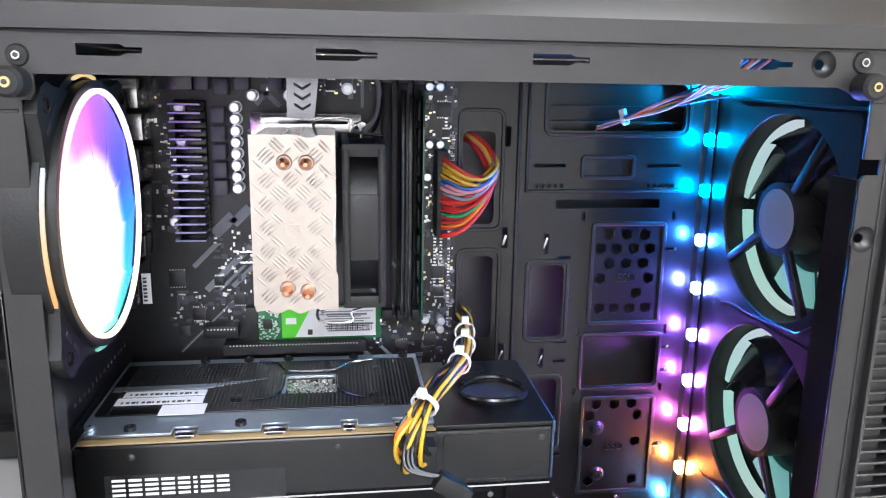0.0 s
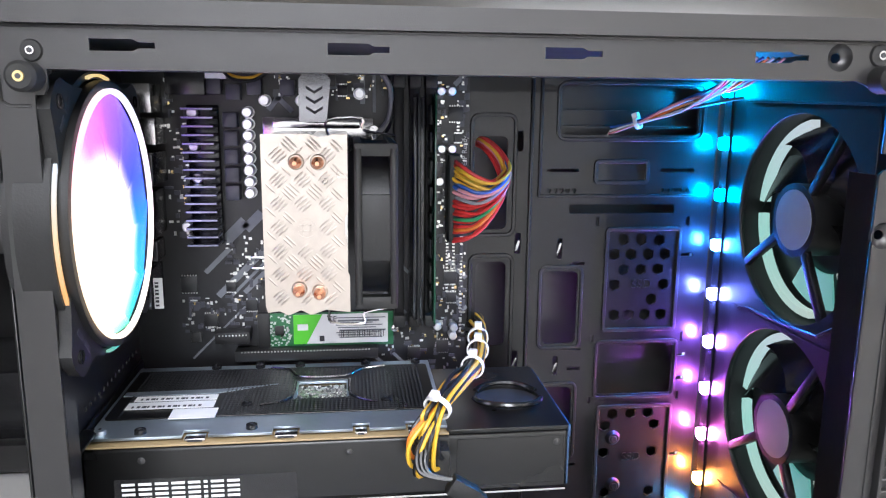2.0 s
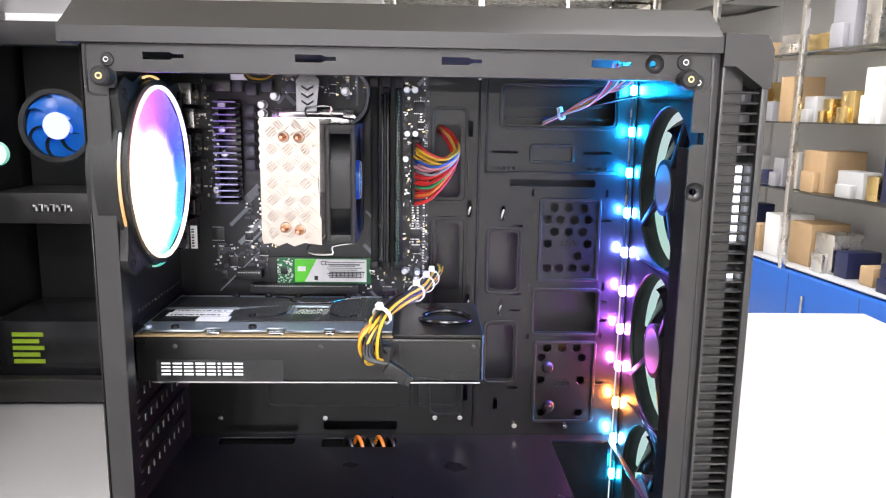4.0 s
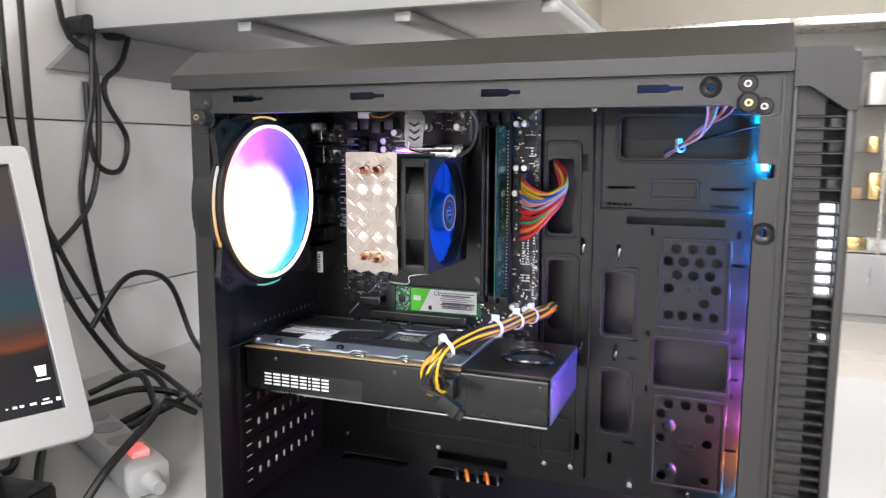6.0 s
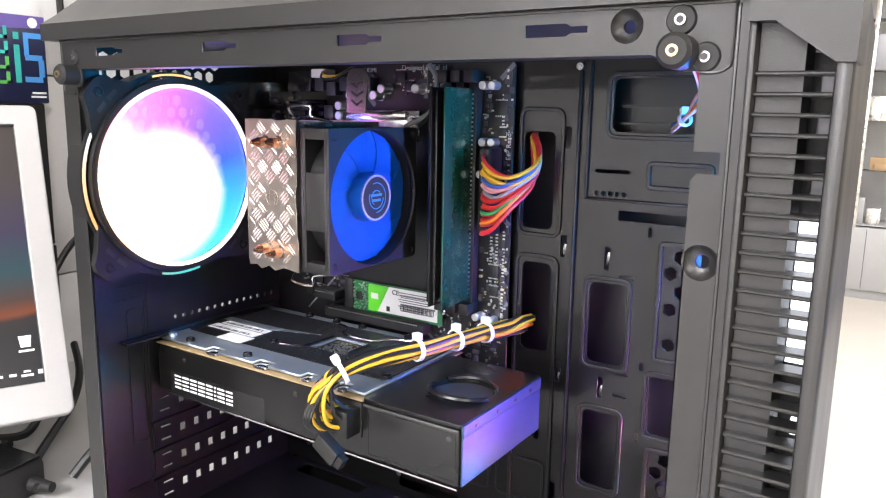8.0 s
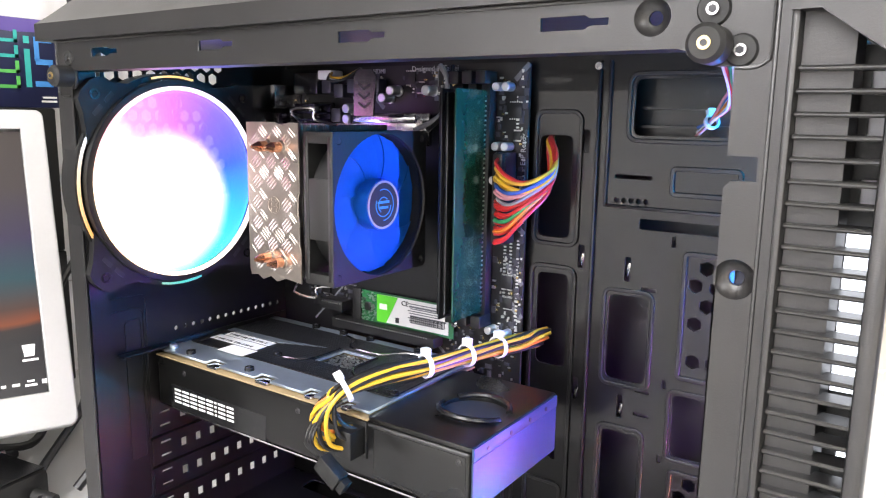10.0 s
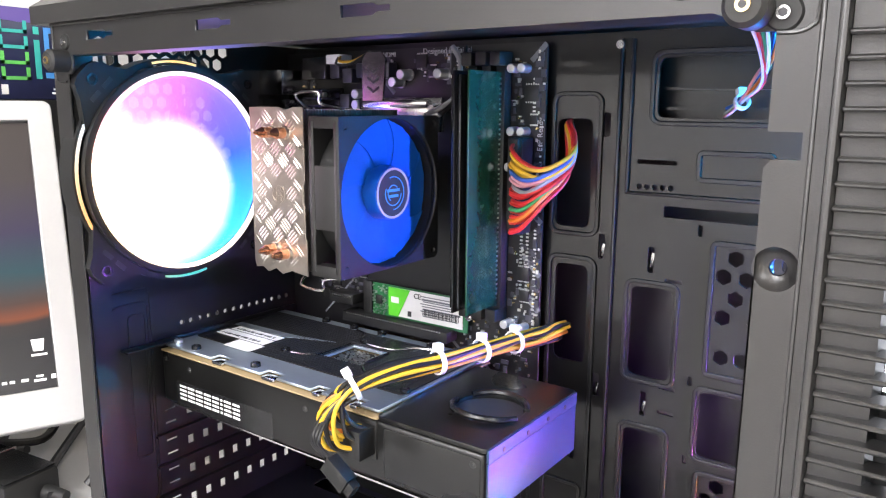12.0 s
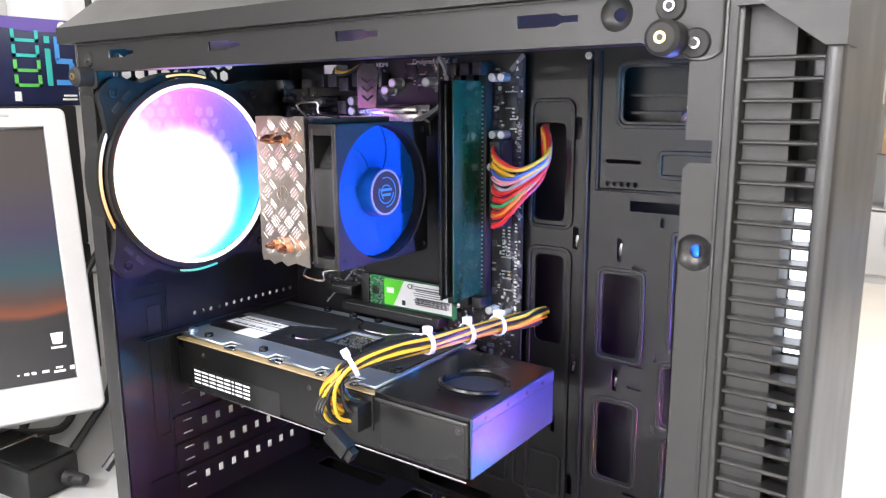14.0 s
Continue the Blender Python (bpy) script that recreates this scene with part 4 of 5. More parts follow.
def blade_mesh(name, n_turn, r0, r1, chord, pitch, sweep, material, thick=.0009, steps=8):
    """One swept and twisted fan blade, its axis along local z."""
    s = Shape()
    up, lo = [], []
    for i in range(steps + 1):
        t = i / steps
        r = r0 + (r1 - r0) * t
        a0 = sweep * t * t
        rows_u, rows_l = [], []
        for j in range(6):
            u = j / 5 - .5
            a = a0 + u * chord
            z = u * pitch * (1.1 - .25 * t) - .0008 * math.cos(u * math.pi)
            rows_u.append(s.bm.verts.new((r * math.cos(a), r * math.sin(a), z + thick / 2)))
            rows_l.append(s.bm.verts.new((r * math.cos(a), r * math.sin(a), z - thick / 2)))
        up.append(rows_u)
        lo.append(rows_l)
    for i in range(steps):
        for j in range(5):
            s.bm.faces.new((up[i][j], up[i + 1][j], up[i + 1][j + 1], up[i][j + 1]))
            s.bm.faces.new((lo[i][j], lo[i][j + 1], lo[i + 1][j + 1], lo[i + 1][j]))
        s.bm.faces.new((up[i][0], lo[i][0], lo[i + 1][0], up[i + 1][0]))
        s.bm.faces.new((up[i][5], up[i + 1][5], lo[i + 1][5], lo[i][5]))
    s.bm.faces.new([up[-1][j] for j in range(6)] + [lo[-1][j] for j in range(5, -1, -1)])
    return mesh_of(name, s, material)


AX = Matrix.Translation((FX1 - .0085, FC, FZ)) @ SIDE
bl = blade_mesh("blade", 0, .0125, .0386, radians(104), .0010, radians(22), BLUEFAN, thick=.0005)
for k in range(7):
    share("blade", bl, cooler, AX @ Matrix.Rotation(radians(360 / 7 * k + 8), 4, "Z"))
part("hub", Shape().cyl((0, 0, -.009), (0, 0, .0085), .0145, .0140, 40), BLUEFAN, cooler, "blue fan hub", AX)
sticker = part("hub_sticker", Shape().cyl((0, 0, .0085), (0, 0, .0088), .0132, .0132, 40), INK, cooler, "black round sticker with a pale rim", AX)
part("sticker_rim", Shape().ring(.0122, .0134, .0088, .0091, 40), WHITEP, sticker)
sw = Shape()
for k in range(3):
    sw.ring(.0040 + .0022 * k, .0045 + .0022 * k, .0088, .0090, 30, radians(40 + 115 * k), radians(240 + 115 * k))
sw.box(-.005, .005, .0008, .0022, .0088, .0090).box(-.004, .004, -.0022, -.0008, .0088, .0090)
part("sticker_mark", sw, mat("cyan_print", (.05, .35, .6), .4), sticker, "blue swirled emblem")
# wire clips
for z, d in ((.3675, 1), (.2800, -1)):
    part("wire_clip", Shape().tube([(-.006, PY + .012, z - d * .002), (-.006, PY + .004, z + d * .005), (.010, PY + .004, z + d * .006), (.0105, PY + .0045, z + d * .0005), (.0255, PY + .005, z - d * .002)], .0007, 6, 3), STEELW, cooler, "bent steel fan clip")
part("fan_wire", Shape().tube([(.024, .140, .362), (.0285, .150, .372), (.0290, .156, .390), (.0280, .160, .401)], .0013), W_BLK, cooler, "black sleeved fan wire")
part("fan_wire", Shape().tube([(.018, .135, .362), (.027, .150, .372), (.028, .155, .390), (.020, .158, .401)], .0016), W_GRY, cooler)

# ---- graphics card ----
gpu = thing("graphics_card", "long black graphics card with a silver-edged backplate", "graphics card")
GX0, GX1, GY0, GY1, GZ0, GZ1 = -.1250, .1152, .0520, .1410, .1845, .2190
part("shroud", Shape().box(GX0, GX1 - .0012, GY0, GY1, GZ0, .2165, .0022, None, 3), DARKPL, gpu, "smooth black plastic shroud")
plate("shroud_top", [rrect(.0515, GX1 - .001, GY0 + .001, GY1, .002), ngon(.0900, .0935, .0185, 40, 0)], .0024, Matrix.Translation((0, 0, .2166)), DARKPL, gpu, "shroud end with a round fan opening", bev=.0005)
part("fan_well", Shape().cyl((.09, .0935, .2100), (.09, .0935, .2168), .0184, .0184, 40), INK, gpu, "dark fan opening")
for a0, a1, e in ((185, 345, .0022), (20, 150, .0010)):
    arc = [(.0900 + .0188 * math.cos(radians(a0 + (a1 - a0) * k / 10)), .0935 + .0188 * math.sin(radians(a0 + (a1 - a0) * k / 10)), .2192 + e * math.sin(math.pi * k / 10)) for k in range(11)]
    part("well_rim", Shape().tube(arc, .0017, 8, 3), GLOSS, gpu, "raised glossy black wire round the fan opening")
part("card_board", Shape().box(GX0, .0520, GY0 - .0003, .1545, .2168, .2178, .0002), mat("tan_board_edge", (.35, .26, .14), .45), gpu, "thin edge of the circuit board")
part("edge_contacts", Shape().box(-.060, .020, .1545, .163, .2170, .2180), BRASS, gpu)
edge = [(GX0 + .002, .1525), (GX0 + .002, GY0 + .0025)]
NOTCHES = ((-.0790, -.0660), (-.0360, -.0220), (.0035, .0125), (.0300, .0395))
for a, b in NOTCHES:
    edge += [(a, GY0 + .0025), (a, GY0 + .0090), (b, GY0 + .0090), (b, GY0 + .0025)]
    sock = part("edge_socket", Shape().box(a + .0015, b - .0015, GY0 + .0015, GY0 + .0080, .2178, .2196, .0004), STEELW, gpu, "small bright socket in the backplate edge")
    part("socket_mouth", Shape().box(a + .0030, b - .0030, GY0 + .0010, GY0 + .0018, .2182, .2191), INK, sock)
edge += [(.0510, GY0 + .0025), (.0510, .1525)]
plate("backplate", [edge, rrect(-.0270, .0008, .0955, .1215, .0015)], .0016, Matrix.Translation((0, 0, .2195)), SILVER, gpu, "silver backplate edge", bev=.0003)
plate("mesh_panel", [rrect(GX0 + .004, .0490, .0750, .1440, .002), rrect(-.0285, .0020, .0940, .1230, .0015)], .0007, Matrix.Translation((0, 0, .2212)), DARKPL, gpu, "dark fine-ribbed backplate field")
ribs = Shape()
for k in range(74):
    x = -.1150 + k * .00215
    if -.0300 < x < .0035:
        spans = ((.0765, .0930), (.1240, .1420))
    elif x > -.0665 or x < -.1145:
        spans = ((.0765, .1420),)
    else:
        spans = ((.1120, .1420),)
    for a, b in spans:
        y = a
        while y < b:
            ribs.box(x, x + .0011, y, y + .0016, .2218, .2222)
            y += .0027
tagged(part("mesh_dots", ribs, MESHDOT, gpu), "fine punched mesh", kind="stuff")
part("board_face", Shape().box(-.0272, .0010, .0953, .1217, .2177, .2181), PCB, gpu, "bare board in the backplate window")
chipx = Shape()
for k in range(210):
    x, y = rng.uniform(-.0265, .0003), rng.uniform(.0960, .1210)
    chipx.box(x - .0006, x + .0006, y - .0004, y + .0004, .2182, .2190)
part("exposed_parts", chipx, PINS, gpu, "bare solder parts in the backplate window")
for pts in ([(-.0449, .1439, .2222), (-.0340, .1400, .2222), (-.0260, .1270, .2222), (-.0010, .1262, .2222), (.0090, .1370, .2222), (.0233, .1421, .2222)], [(-.0454, .0865, .2222), (-.0340, .0900, .2222), (-.0290, .0985, .2222), (-.0285, .1200, .2222)], [(.0172, .0851, .2222), (.0100, .0890, .2222), (.0025, .0985, .2222), (.0022, .1200, .2222)]):
    part("cross_line", Shape().tube(pts, .0008, 6, 3), STEELB, gpu, "dark polished cross line on the backplate")
part("backplate_stripe", Shape().prism([(-.1200, .1110), (-.1200, .1050), (-.0700, .1060), (-.0380, .1170), (-.0700, .1120)], .2219, .2222), SILVER, gpu, "silver pointed stripe")
for x0, x1, y0, y1 in ((-.1120, -.0690, .0960, .1030), (-.1140, -.0690, .0855, .0945), (-.0890, -.0660, .0715, .0840)):
    st = part("sticker", Shape().box(x0, x1, y0, y1, .2223, .2226), PAPER, gpu, "white paper sticker")
    sb = Shape()
    for k in range(14):
        if (x1 - x0) > .03:
            sb.box(x0 + .003 + k * .0026, x0 + .004 + k * .0026 + .0006 * (k % 3), y0 + .0015, y0 + .0038, .2226, .2227)
    if (x1 - x0) > .03:
        part("sticker_bars", sb, INK, st)
for x, y in ((-.1180, .0600), (-.0990, .0590), (-.046, .0600), (-.078, .1490), (-.052, .1490), (-.028, .149), (.012, .149), (.043, .149), (.047, .080), (-.052, .088), (.022, .088)):
    screw((x, y, .2205), .0030, GLOSS if (x > -.11) else SILVER, (0, 0, 1), .0026, parent=gpu)
for x, z in ((-.0975, .2100), (.0020, .2100), (.1080, .2105)):
    screw((x, GY0 + .0005, z), .0019, PLASTIC, depth=.0008, parent=gpu)
plate("front_inlay", [rrect(.0560, .1120, .1880, .2140, .0008), rrect(.0563, .1117, .1883, .2137, .0006)], .0004, Matrix.Translation((0, GY0 + .0003, 0)) @ FRONT, GLOSS, gpu)
plate("front_panel", [rrect(-.1110, -.0240, .1850, .2005, .001)], .0003, Matrix.Translation((0, GY0 + .0002, 0)) @ FRONT, GLOSS, gpu, "glossy nameplate field")
part("bottom_edge", Shape().box(GX0 + .01, GX1 - .002, GY0 - .0005, GY0 + .0006, GZ0 - .0006, GZ0 + .0004), STEELW, gpu, "bright lower edge line")
# Blue in the base averages the strip colours reflected in the card's end.
MIRROR = mat("led_tinted_mirror", (0.060, 0.105, 0.19), 0.50, 0.85, 0.05, 200, 0.03, stain=0.05)
part("end_cap", Shape().box(GX1 - .0012, GX1, GY0 + .0015, GY1 - .0008, GZ0 + .0012, .2115, .0004), MIRROR, gpu, "shiny reflective end plate")
part("end_band", Shape().box(GX1 - .0012, GX1 + .0004, GY0 + .0015, GY1 - .0008, .2118, .2185, .0004), MIRROR, gpu, "steel end band with holes")
for y in (.066, .088, .108, .126):
    part("band_hole", Shape().cyl((GX1 + .0003, y, .2148), (GX1 + .0007, y, .2148), .0012, .0012, 10), INK, gpu)
part("slot_bracket", Shape().box(-.1265, -.1250, GY0 + .0100, .165, .180, .2230, .0004), STEEL_IN, gpu, "dark slot bracket")
part("bracket_tab", Shape().box(-.1265, -.119, .026, .062, .2215, .2230, .0004), STEEL_IN, gpu)
part("power_socket", Shape().box(.0340, .0520, GY0 - .0010, GY0 + .014, .196, .2164, .0008), MATTE, gpu, "black power socket")
# nameplate drawn as plain pale shapes
nx = -.1075
for k, w in enumerate((.0062, .0062, .0062, .0062, .0058, .0018, .0062, .0060)):
    g = Shape()
    y0, y1 = GY0 - .0003, GY0 + .0001
    for zb in (.1893, .1919, .1945, .1971):
        g.box(nx, nx + w, y0, y1, zb, zb + .0013)
    part("emblem_bar", g, PAPER, gpu, "pale emblem shape")
    nx += w + .0016

# ---- power lead to the card ----
lead = thing("power_lead", "yellow and black power cable bundle with white cable ties", "cable")
core = [(.0450, .0460, .2075), (.0385, .0380, .2115), (.0375, .0350, .2260), (.0450, .0430, .2355), (.0560, .0600, .2405), (.0680, .0800, .2420), (.0755, .1080, .2420), (.0800, .1340, .2410), (.0818, .1540, .2390), (.0832, .1670, .2380), (.0848, .1790, .2370)]
for k in range(11):
    a = 2 * math.pi * k / 11
    pts = []
    for i, p in enumerate(core):
        rr = (.0054 if k else 0) * (1.25 if i in (1, 2) else 1.0 if i not in (3, 5, 6, 7) else .78)
        w = a + i * .35 + rng.uniform(-.25, .25)
        pts.append((p[0] + rr * math.cos(w), p[1] + rr * math.sin(w) * .7, p[2] + rr * math.sin(w + .6)))
    part("wire", Shape().tube(pts, .00115), (W_YEL, W_BLK, W_YEL, W_BLK, W_ORG, W_YEL, W_BLK, W_YEL, W_BLK, W_YEL, W_BLK)[k], lead)
for k in range(3):
    part("wire", Shape().tube([(.0420 + .002 * k, .040, .2300), (.0345 + .002 * k, .0310, .2200), (.0350 + .002 * k, .0250, .2110), (.0470 + .002 * k, .0220, .2080)], .0011), W_BLK, lead)
part("plug", Shape().box(.0400, .0510, .0400, .0530, .1990, .2140, .0008), MATTE, lead, "black plug in the card's socket")
pl2 = Shape().box(-.0070, .0080, -.0035, .0035, -.0045, .0045, .0008).box(.0080, .0120, -.0025, .0025, -.0035, .0035, .0006)
part("spare_plug", pl2, MATTE, lead, "black loose plug", Matrix.Translation((.0545, .0215, .2030)) @ Matrix.Rotation(radians(33), 4, "Y"))
for i, (p, d) in enumerate((((.0450, .0430, .2355), (.6, .9, .5)), ((.0680, .0800, .2420), (.35, 1, 0)), ((.0755, .1080, .2420), (.25, 1, 0)), ((.0800, .1340, .2410), (.15, 1, 0)))):
    q = Vector(d).to_track_quat("Z", "Y").to_matrix().to_4x4()
    tie = part("cable_tie", Shape().ring(.0062 if i == 0 else .0055, .0072 if i == 0 else .0064, -.0013, .0013, 28), NYLON, lead, "white nylon cable tie", Matrix.Translation(p) @ q)
    part("tie_head", Shape().box(-.0022, .0022, .0058, .0098, -.0022, .0022, .0005), NYLON, tie)

# ---- main power cable ----
mainc = thing("main_power_cable", "bundle of red, yellow, blue and black wires bending into the tray", "cable")
cols = (W_RED, W_YEL, W_YEL, W_BLU, W_PNK, W_GRY, W_RED, W_RED, W_GRN, W_RED, W_ORG, W_RED)
for k, mt in enumerate(cols):
    f = k / (len(cols) - 1)
    z = .3475 - .0480 * f + rng.uniform(-.001, .001)
    bul = rng.uniform(-.002, .005)
    yo = BY - .0130
    for row in range(2):
        zz = z - row * .0016
        dx, dy = row * .0024 + rng.uniform(-.001, .001), row * .0034 + rng.uniform(-.001, .001)
        part("wire", Shape().tube([(.0660, yo + .001, zz), (.0700 - dx, yo - .0085 + dy, zz - .0030 + .004 * f), (.0800 - dx, yo - .0125 + dy, zz - .0095 + .0145 * f), (.0915 - dx, yo - .0110 + dy, .3345 - .0170 * f + bul * .4),
                                   (.1010 - .0020 * f - dx, yo - .0010 + dy, .3410 - .0110 * f + bul * .4), (.0985 - .002 * f - dx, .1620, .3510 - .0080 * f), (.0910 - dx, .1710, .3585 - .0060 * f), (.0845, .1840, .3600 - .0050 * f)], .00118), mt if row == 0 or k < 5 else W_RED, mainc)
part("plug", Shape().box(.0634, .0701, BY - .0165, BY - .0126, .2970, .3500, .0007), MATTE, mainc, "black main power plug")

# ---- front panel wires ----
fp = thing("front_panel_wires", "thin bundle of coloured front-panel wires with a white tie", "cable")
for k, mt in enumerate((W_WHT, W_RED, W_GRN, W_WHT, W_BLU, W_ORG, W_WHT, W_BLK, W_PNK)):
    dx, dz = rng.uniform(-.003, .003), rng.uniform(-.003, .003)
    sp = (k - 4) * .0030
    part("wire", Shape().tube([(.1725 + dx * .6, .176, .3640 + dz), (.1830 + dx * .3, .1590, .3700 + dz * .4), (.2000 + dx, .1300, .3810 + dz + sp * .3), (.2090 + sp * .5, .0950, .3920 + dz), (.2120 + sp, .0700, .4050)], .00075, 6), mt, fp)
part("cable_tie", Shape().ring(.0028, .0038, -.0012, .0012, 20).box(-.0018, .0018, .0030, .0065, -.0018, .0018), NYLON, fp, "white nylon cable tie", Matrix.Translation((.1830, .1590, .3700)) @ Vector((.5, -.6, .3)).to_track_quat("Z", "Y").to_matrix().to_4x4())
part("wire", Shape().tube([(.1950, .165, .375), (.2100, .150, .379), (.2300, .140, .384), (.2390, .135, .386)], .0009, 6), W_BLK, fp)

# ---- light strip ----
stripe = thing("led_strip", "rainbow light strip of square lamps up the front wall", "light strip")
part("strip_band", Shape().box(.2423, .2431, .1550, .1640, .030, .400), GLOSS, stripe, "narrow black flexible band")
hues = ((0, .42, 1), (0, .36, 1), (0, .28, 1), (.03, .22, 1), (.14, .2, 1), (.3, .13, 1), (.5, .12, 1), (.9, .16, .7), (1, .32, .06), (.08, .45, .95), (0, .5, 1))
for k, c in enumerate(hues):
    z = .3905 - .0330 * k
    part("led", Shape().box(.2388, .2423, .1558, .1632, z - .0037, z + .0037, .0016), glow("led_glow", c, 1350.0), stripe, "lit coloured lamp")

# ---- fans ----
def rear_fan():
    f = thing("rear_case_fan", "lit case fan with a glowing ring and rainbow milky blades", "case fan", "case fans")
    M = Matrix.Translation((-.1275, .0610, .3285)) @ SIDE  # local z points into the case
    part("frame", Shape().ring(.0568, .0606, .0205, .0245, 72), MATTE, f, "black round frame", M)
    part("frame_back", Shape().ring(.0575, .0606, 0, .004, 72), MATTE, f, "", M)
    part("duct", Shape().ring(.0575, .0595, .004, .0205, 64), MATTE, f, "", M)
    for a in (45, 135, 225, 315):
        arm = [(.0570, -.0230), (.0640, -.0170), (.0705, -.0120), (.0770, -.0085), (.0790, -.0040), (.0790, .0040), (.0770, .0085), (.0705, .0120), (.0640, .0170), (.0570, .0230), (.0590, .0100), (.0600, 0), (.0590, -.0100)]
        R = M @ Matrix.Rotation(radians(a), 4, "Z")
        part("corner_arm", Shape().prism(arm, .0150, .0215), MATTE, f, "curved black corner arm", R)
        part("arm_slot", Shape().box(.0640, .0665, -.0085, -.0015, .0214, .0217).box(.0640, .0665, .0015, .0085, .0214, .0217), INK, f, "", R)
        screw_hole = Shape().ring(.0018, .0030, .0214, .0222, 18)
        part("arm_eye", screw_hole, GLOSS, f, "", R @ Matrix.Translation((.0725, 0, 0)))
    RING = [(0.0, (1, .8, .6)), (.12, (1, .75, .5)), (.3, (.95, .9, .75)), (.5, (1, .85, .9)), (.68, (.85, .8, 1)), (.8, (1, .8, .8)), (.9, (1, .45, .6)), (1.0, (1, .8, .6))]
    part("light_ring", Shape().ring(.0550, .0571, .0240, .0262, 96), ramp_glow("ring_glow", RING, 2.6, (-.1, .0610, .3285)), f, "thin glowing ring", M)
    for a in (0, 90, 180, 270):
        w = 27 if a == 180 else 13
        part("light_arc", Shape().ring(.0622, .0634, .0195, .0210, 16, radians(a - w), radians(a + w)), ramp_glow("arc_glow", [(0, (1, .75, .4)), (.06, (1, .5, .12)), (.25, (.05, .6, .5)), (.5, (.2, .4, 1)), (.75, (1, .7, .2)), (.93, (.8, .9, 1)), (1, (1, .75, .4))], 1.3, (-.1, .0610, .3285)), f, "glowing side arc", M)
    for a in (45, 135, 225, 315):
        part("corner_pad", Shape().box(.0690, .0780, -.0070, .0070, .0035, .0152, .002), RUBBER, f, "rubber corner pad", M @ Matrix.Rotation(radians(a), 4, "Z"))
    for a in (0, 90, 180, 270):
        part("edge_bar", Shape().ring(.0612, .0645, .006, .0193, 20, radians(a - 29), radians(a + 29)), MATTE, f, "", M @ Matrix.Rotation(0, 4, "Z"))
    BLD = [(0.0, (.95, .85, .7)), (.1, (.5, .8, .7)), (.22, (.03, .30, .10)), (.32, (.01, .30, .32)), (.42, (.005, .22, .75)), (.54, (.02, .06, .75)), (.66, (.10, .06, .75)), (.76, (.28, .08, .70)), (.86, (.85, .15, .5)), (.93, (1, .55, .6)), (1.0, (.95, .85, .7))]
    bm_ = ramp_glow("blade_glow", BLD, 5.0, (-.1, .0610, .3285), inner=(.010, .047, (0, .008, .012)))
    bm_.node_tree.nodes["Principled BSDF"].inputs["Alpha"].default_value = 0.5
    b = blade_mesh("blade", 0, .019, .0552, radians(40), .0010, radians(20), bm_)
    for k in range(9):
        share("blade", b, f, M @ Matrix.Translation((0, 0, .0230)) @ Matrix.Rotation(radians(40 * k), 4, "Z"))
    part("hub", Shape().cyl((0, 0, .003), (0, 0, .0245), .0205, .0195, 40), glow("hub_glow", (1, .98, 1), 3.0), f, "lit milky hub", M)
    return f


rear_fan()


def front_fan(z, k):
    f = thing("front_case_fan", "dark case fan with a pale lit inner rim", "case fan", "case fans")
    M = Matrix.Translation((.2678, .0790, z)) @ Matrix(((0, 0, -1, 0), (-1, 0, 0, 0), (0, 1, 0, 0), (0, 0, 0, 1)))  # local z points into the case
    fr = [rrect(-.0597, .0597, -.0597, .0597, .004)]
    plate("frame", fr + [ngon(0, 0, .0572, 64, 0)], .0035, M @ Matrix.Translation((0, 0, .0215)), MATTE, f, "black square frame")
    part("duct", Shape().ring(.0573, .0590, .002, .0213, 64), MATTE, f, "", M)
    RIM = [(0, (1, .85, .5)), (.2, (.75, .9, .8)), (.45, (.5, 1, .85)), (.7, (.8, .95, 1)), (1, (1, .85, .5))]
    # Glowing arcs carry the light along the duct's far side in their colour.
    for a0, a1 in ((100, 176), (184, 276)):
        part("lit_rim", Shape().ring(.0505, .0545, .0090, .0140, 40, radians(a0), radians(a1)), ramp_glow("rim_glow", RIM, .9, (.26, .079, z)), f, "pale lit rim inside the frame", M)
    # Added sectors glow in place of pale light showing low through the fan.
    for a0, a1, c in ((236, 284, (.10, .42, .36)), (292, 336, (.46, .48, .42))):
        part("glow_sector", Shape().ring(.0300, .0500, .0030, .0042, 30, radians(a0), radians(a1)), glow("sector_glow", c, 1.0), f, "pale glowing sector for the light behind the blades", M)
    b = blade_mesh("blade", 0, .0185, .0500, radians(40), .009, radians(26), GLOSS)
    for j in range(4):
        share("blade", b, f, M @ Matrix.Translation((0, 0, .0105)) @ Matrix.Rotation(radians(360 / 7 * j - 20), 4, "Z"))
    part("hub", Shape().cyl((0, 0, .001), (0, 0, .0225), .0200, .0195, 36), MATTE, f, "", M)
    part("hub_label", Shape().cyl((0, 0, .0250), (0, 0, .0253), .0165, .0165, 36), GREYMET, f, "grey round hub label", M)
    for a in (55, 215, 302):
        part("strut", Shape().box(.018, .0590, -.0026, .0026, .0205, .0248, .0010), MATTE, f, "", M @ Matrix.Rotation(radians(a), 4, "Z"))
    part("motor_mount", Shape().cyl((0, 0, .0220), (0, 0, .0250), .0200, .0200, 36), MATTE, f, "", M)
    return f


for k, z in enumerate((.3205, .1995, .0785)):
    front_fan(z, k)

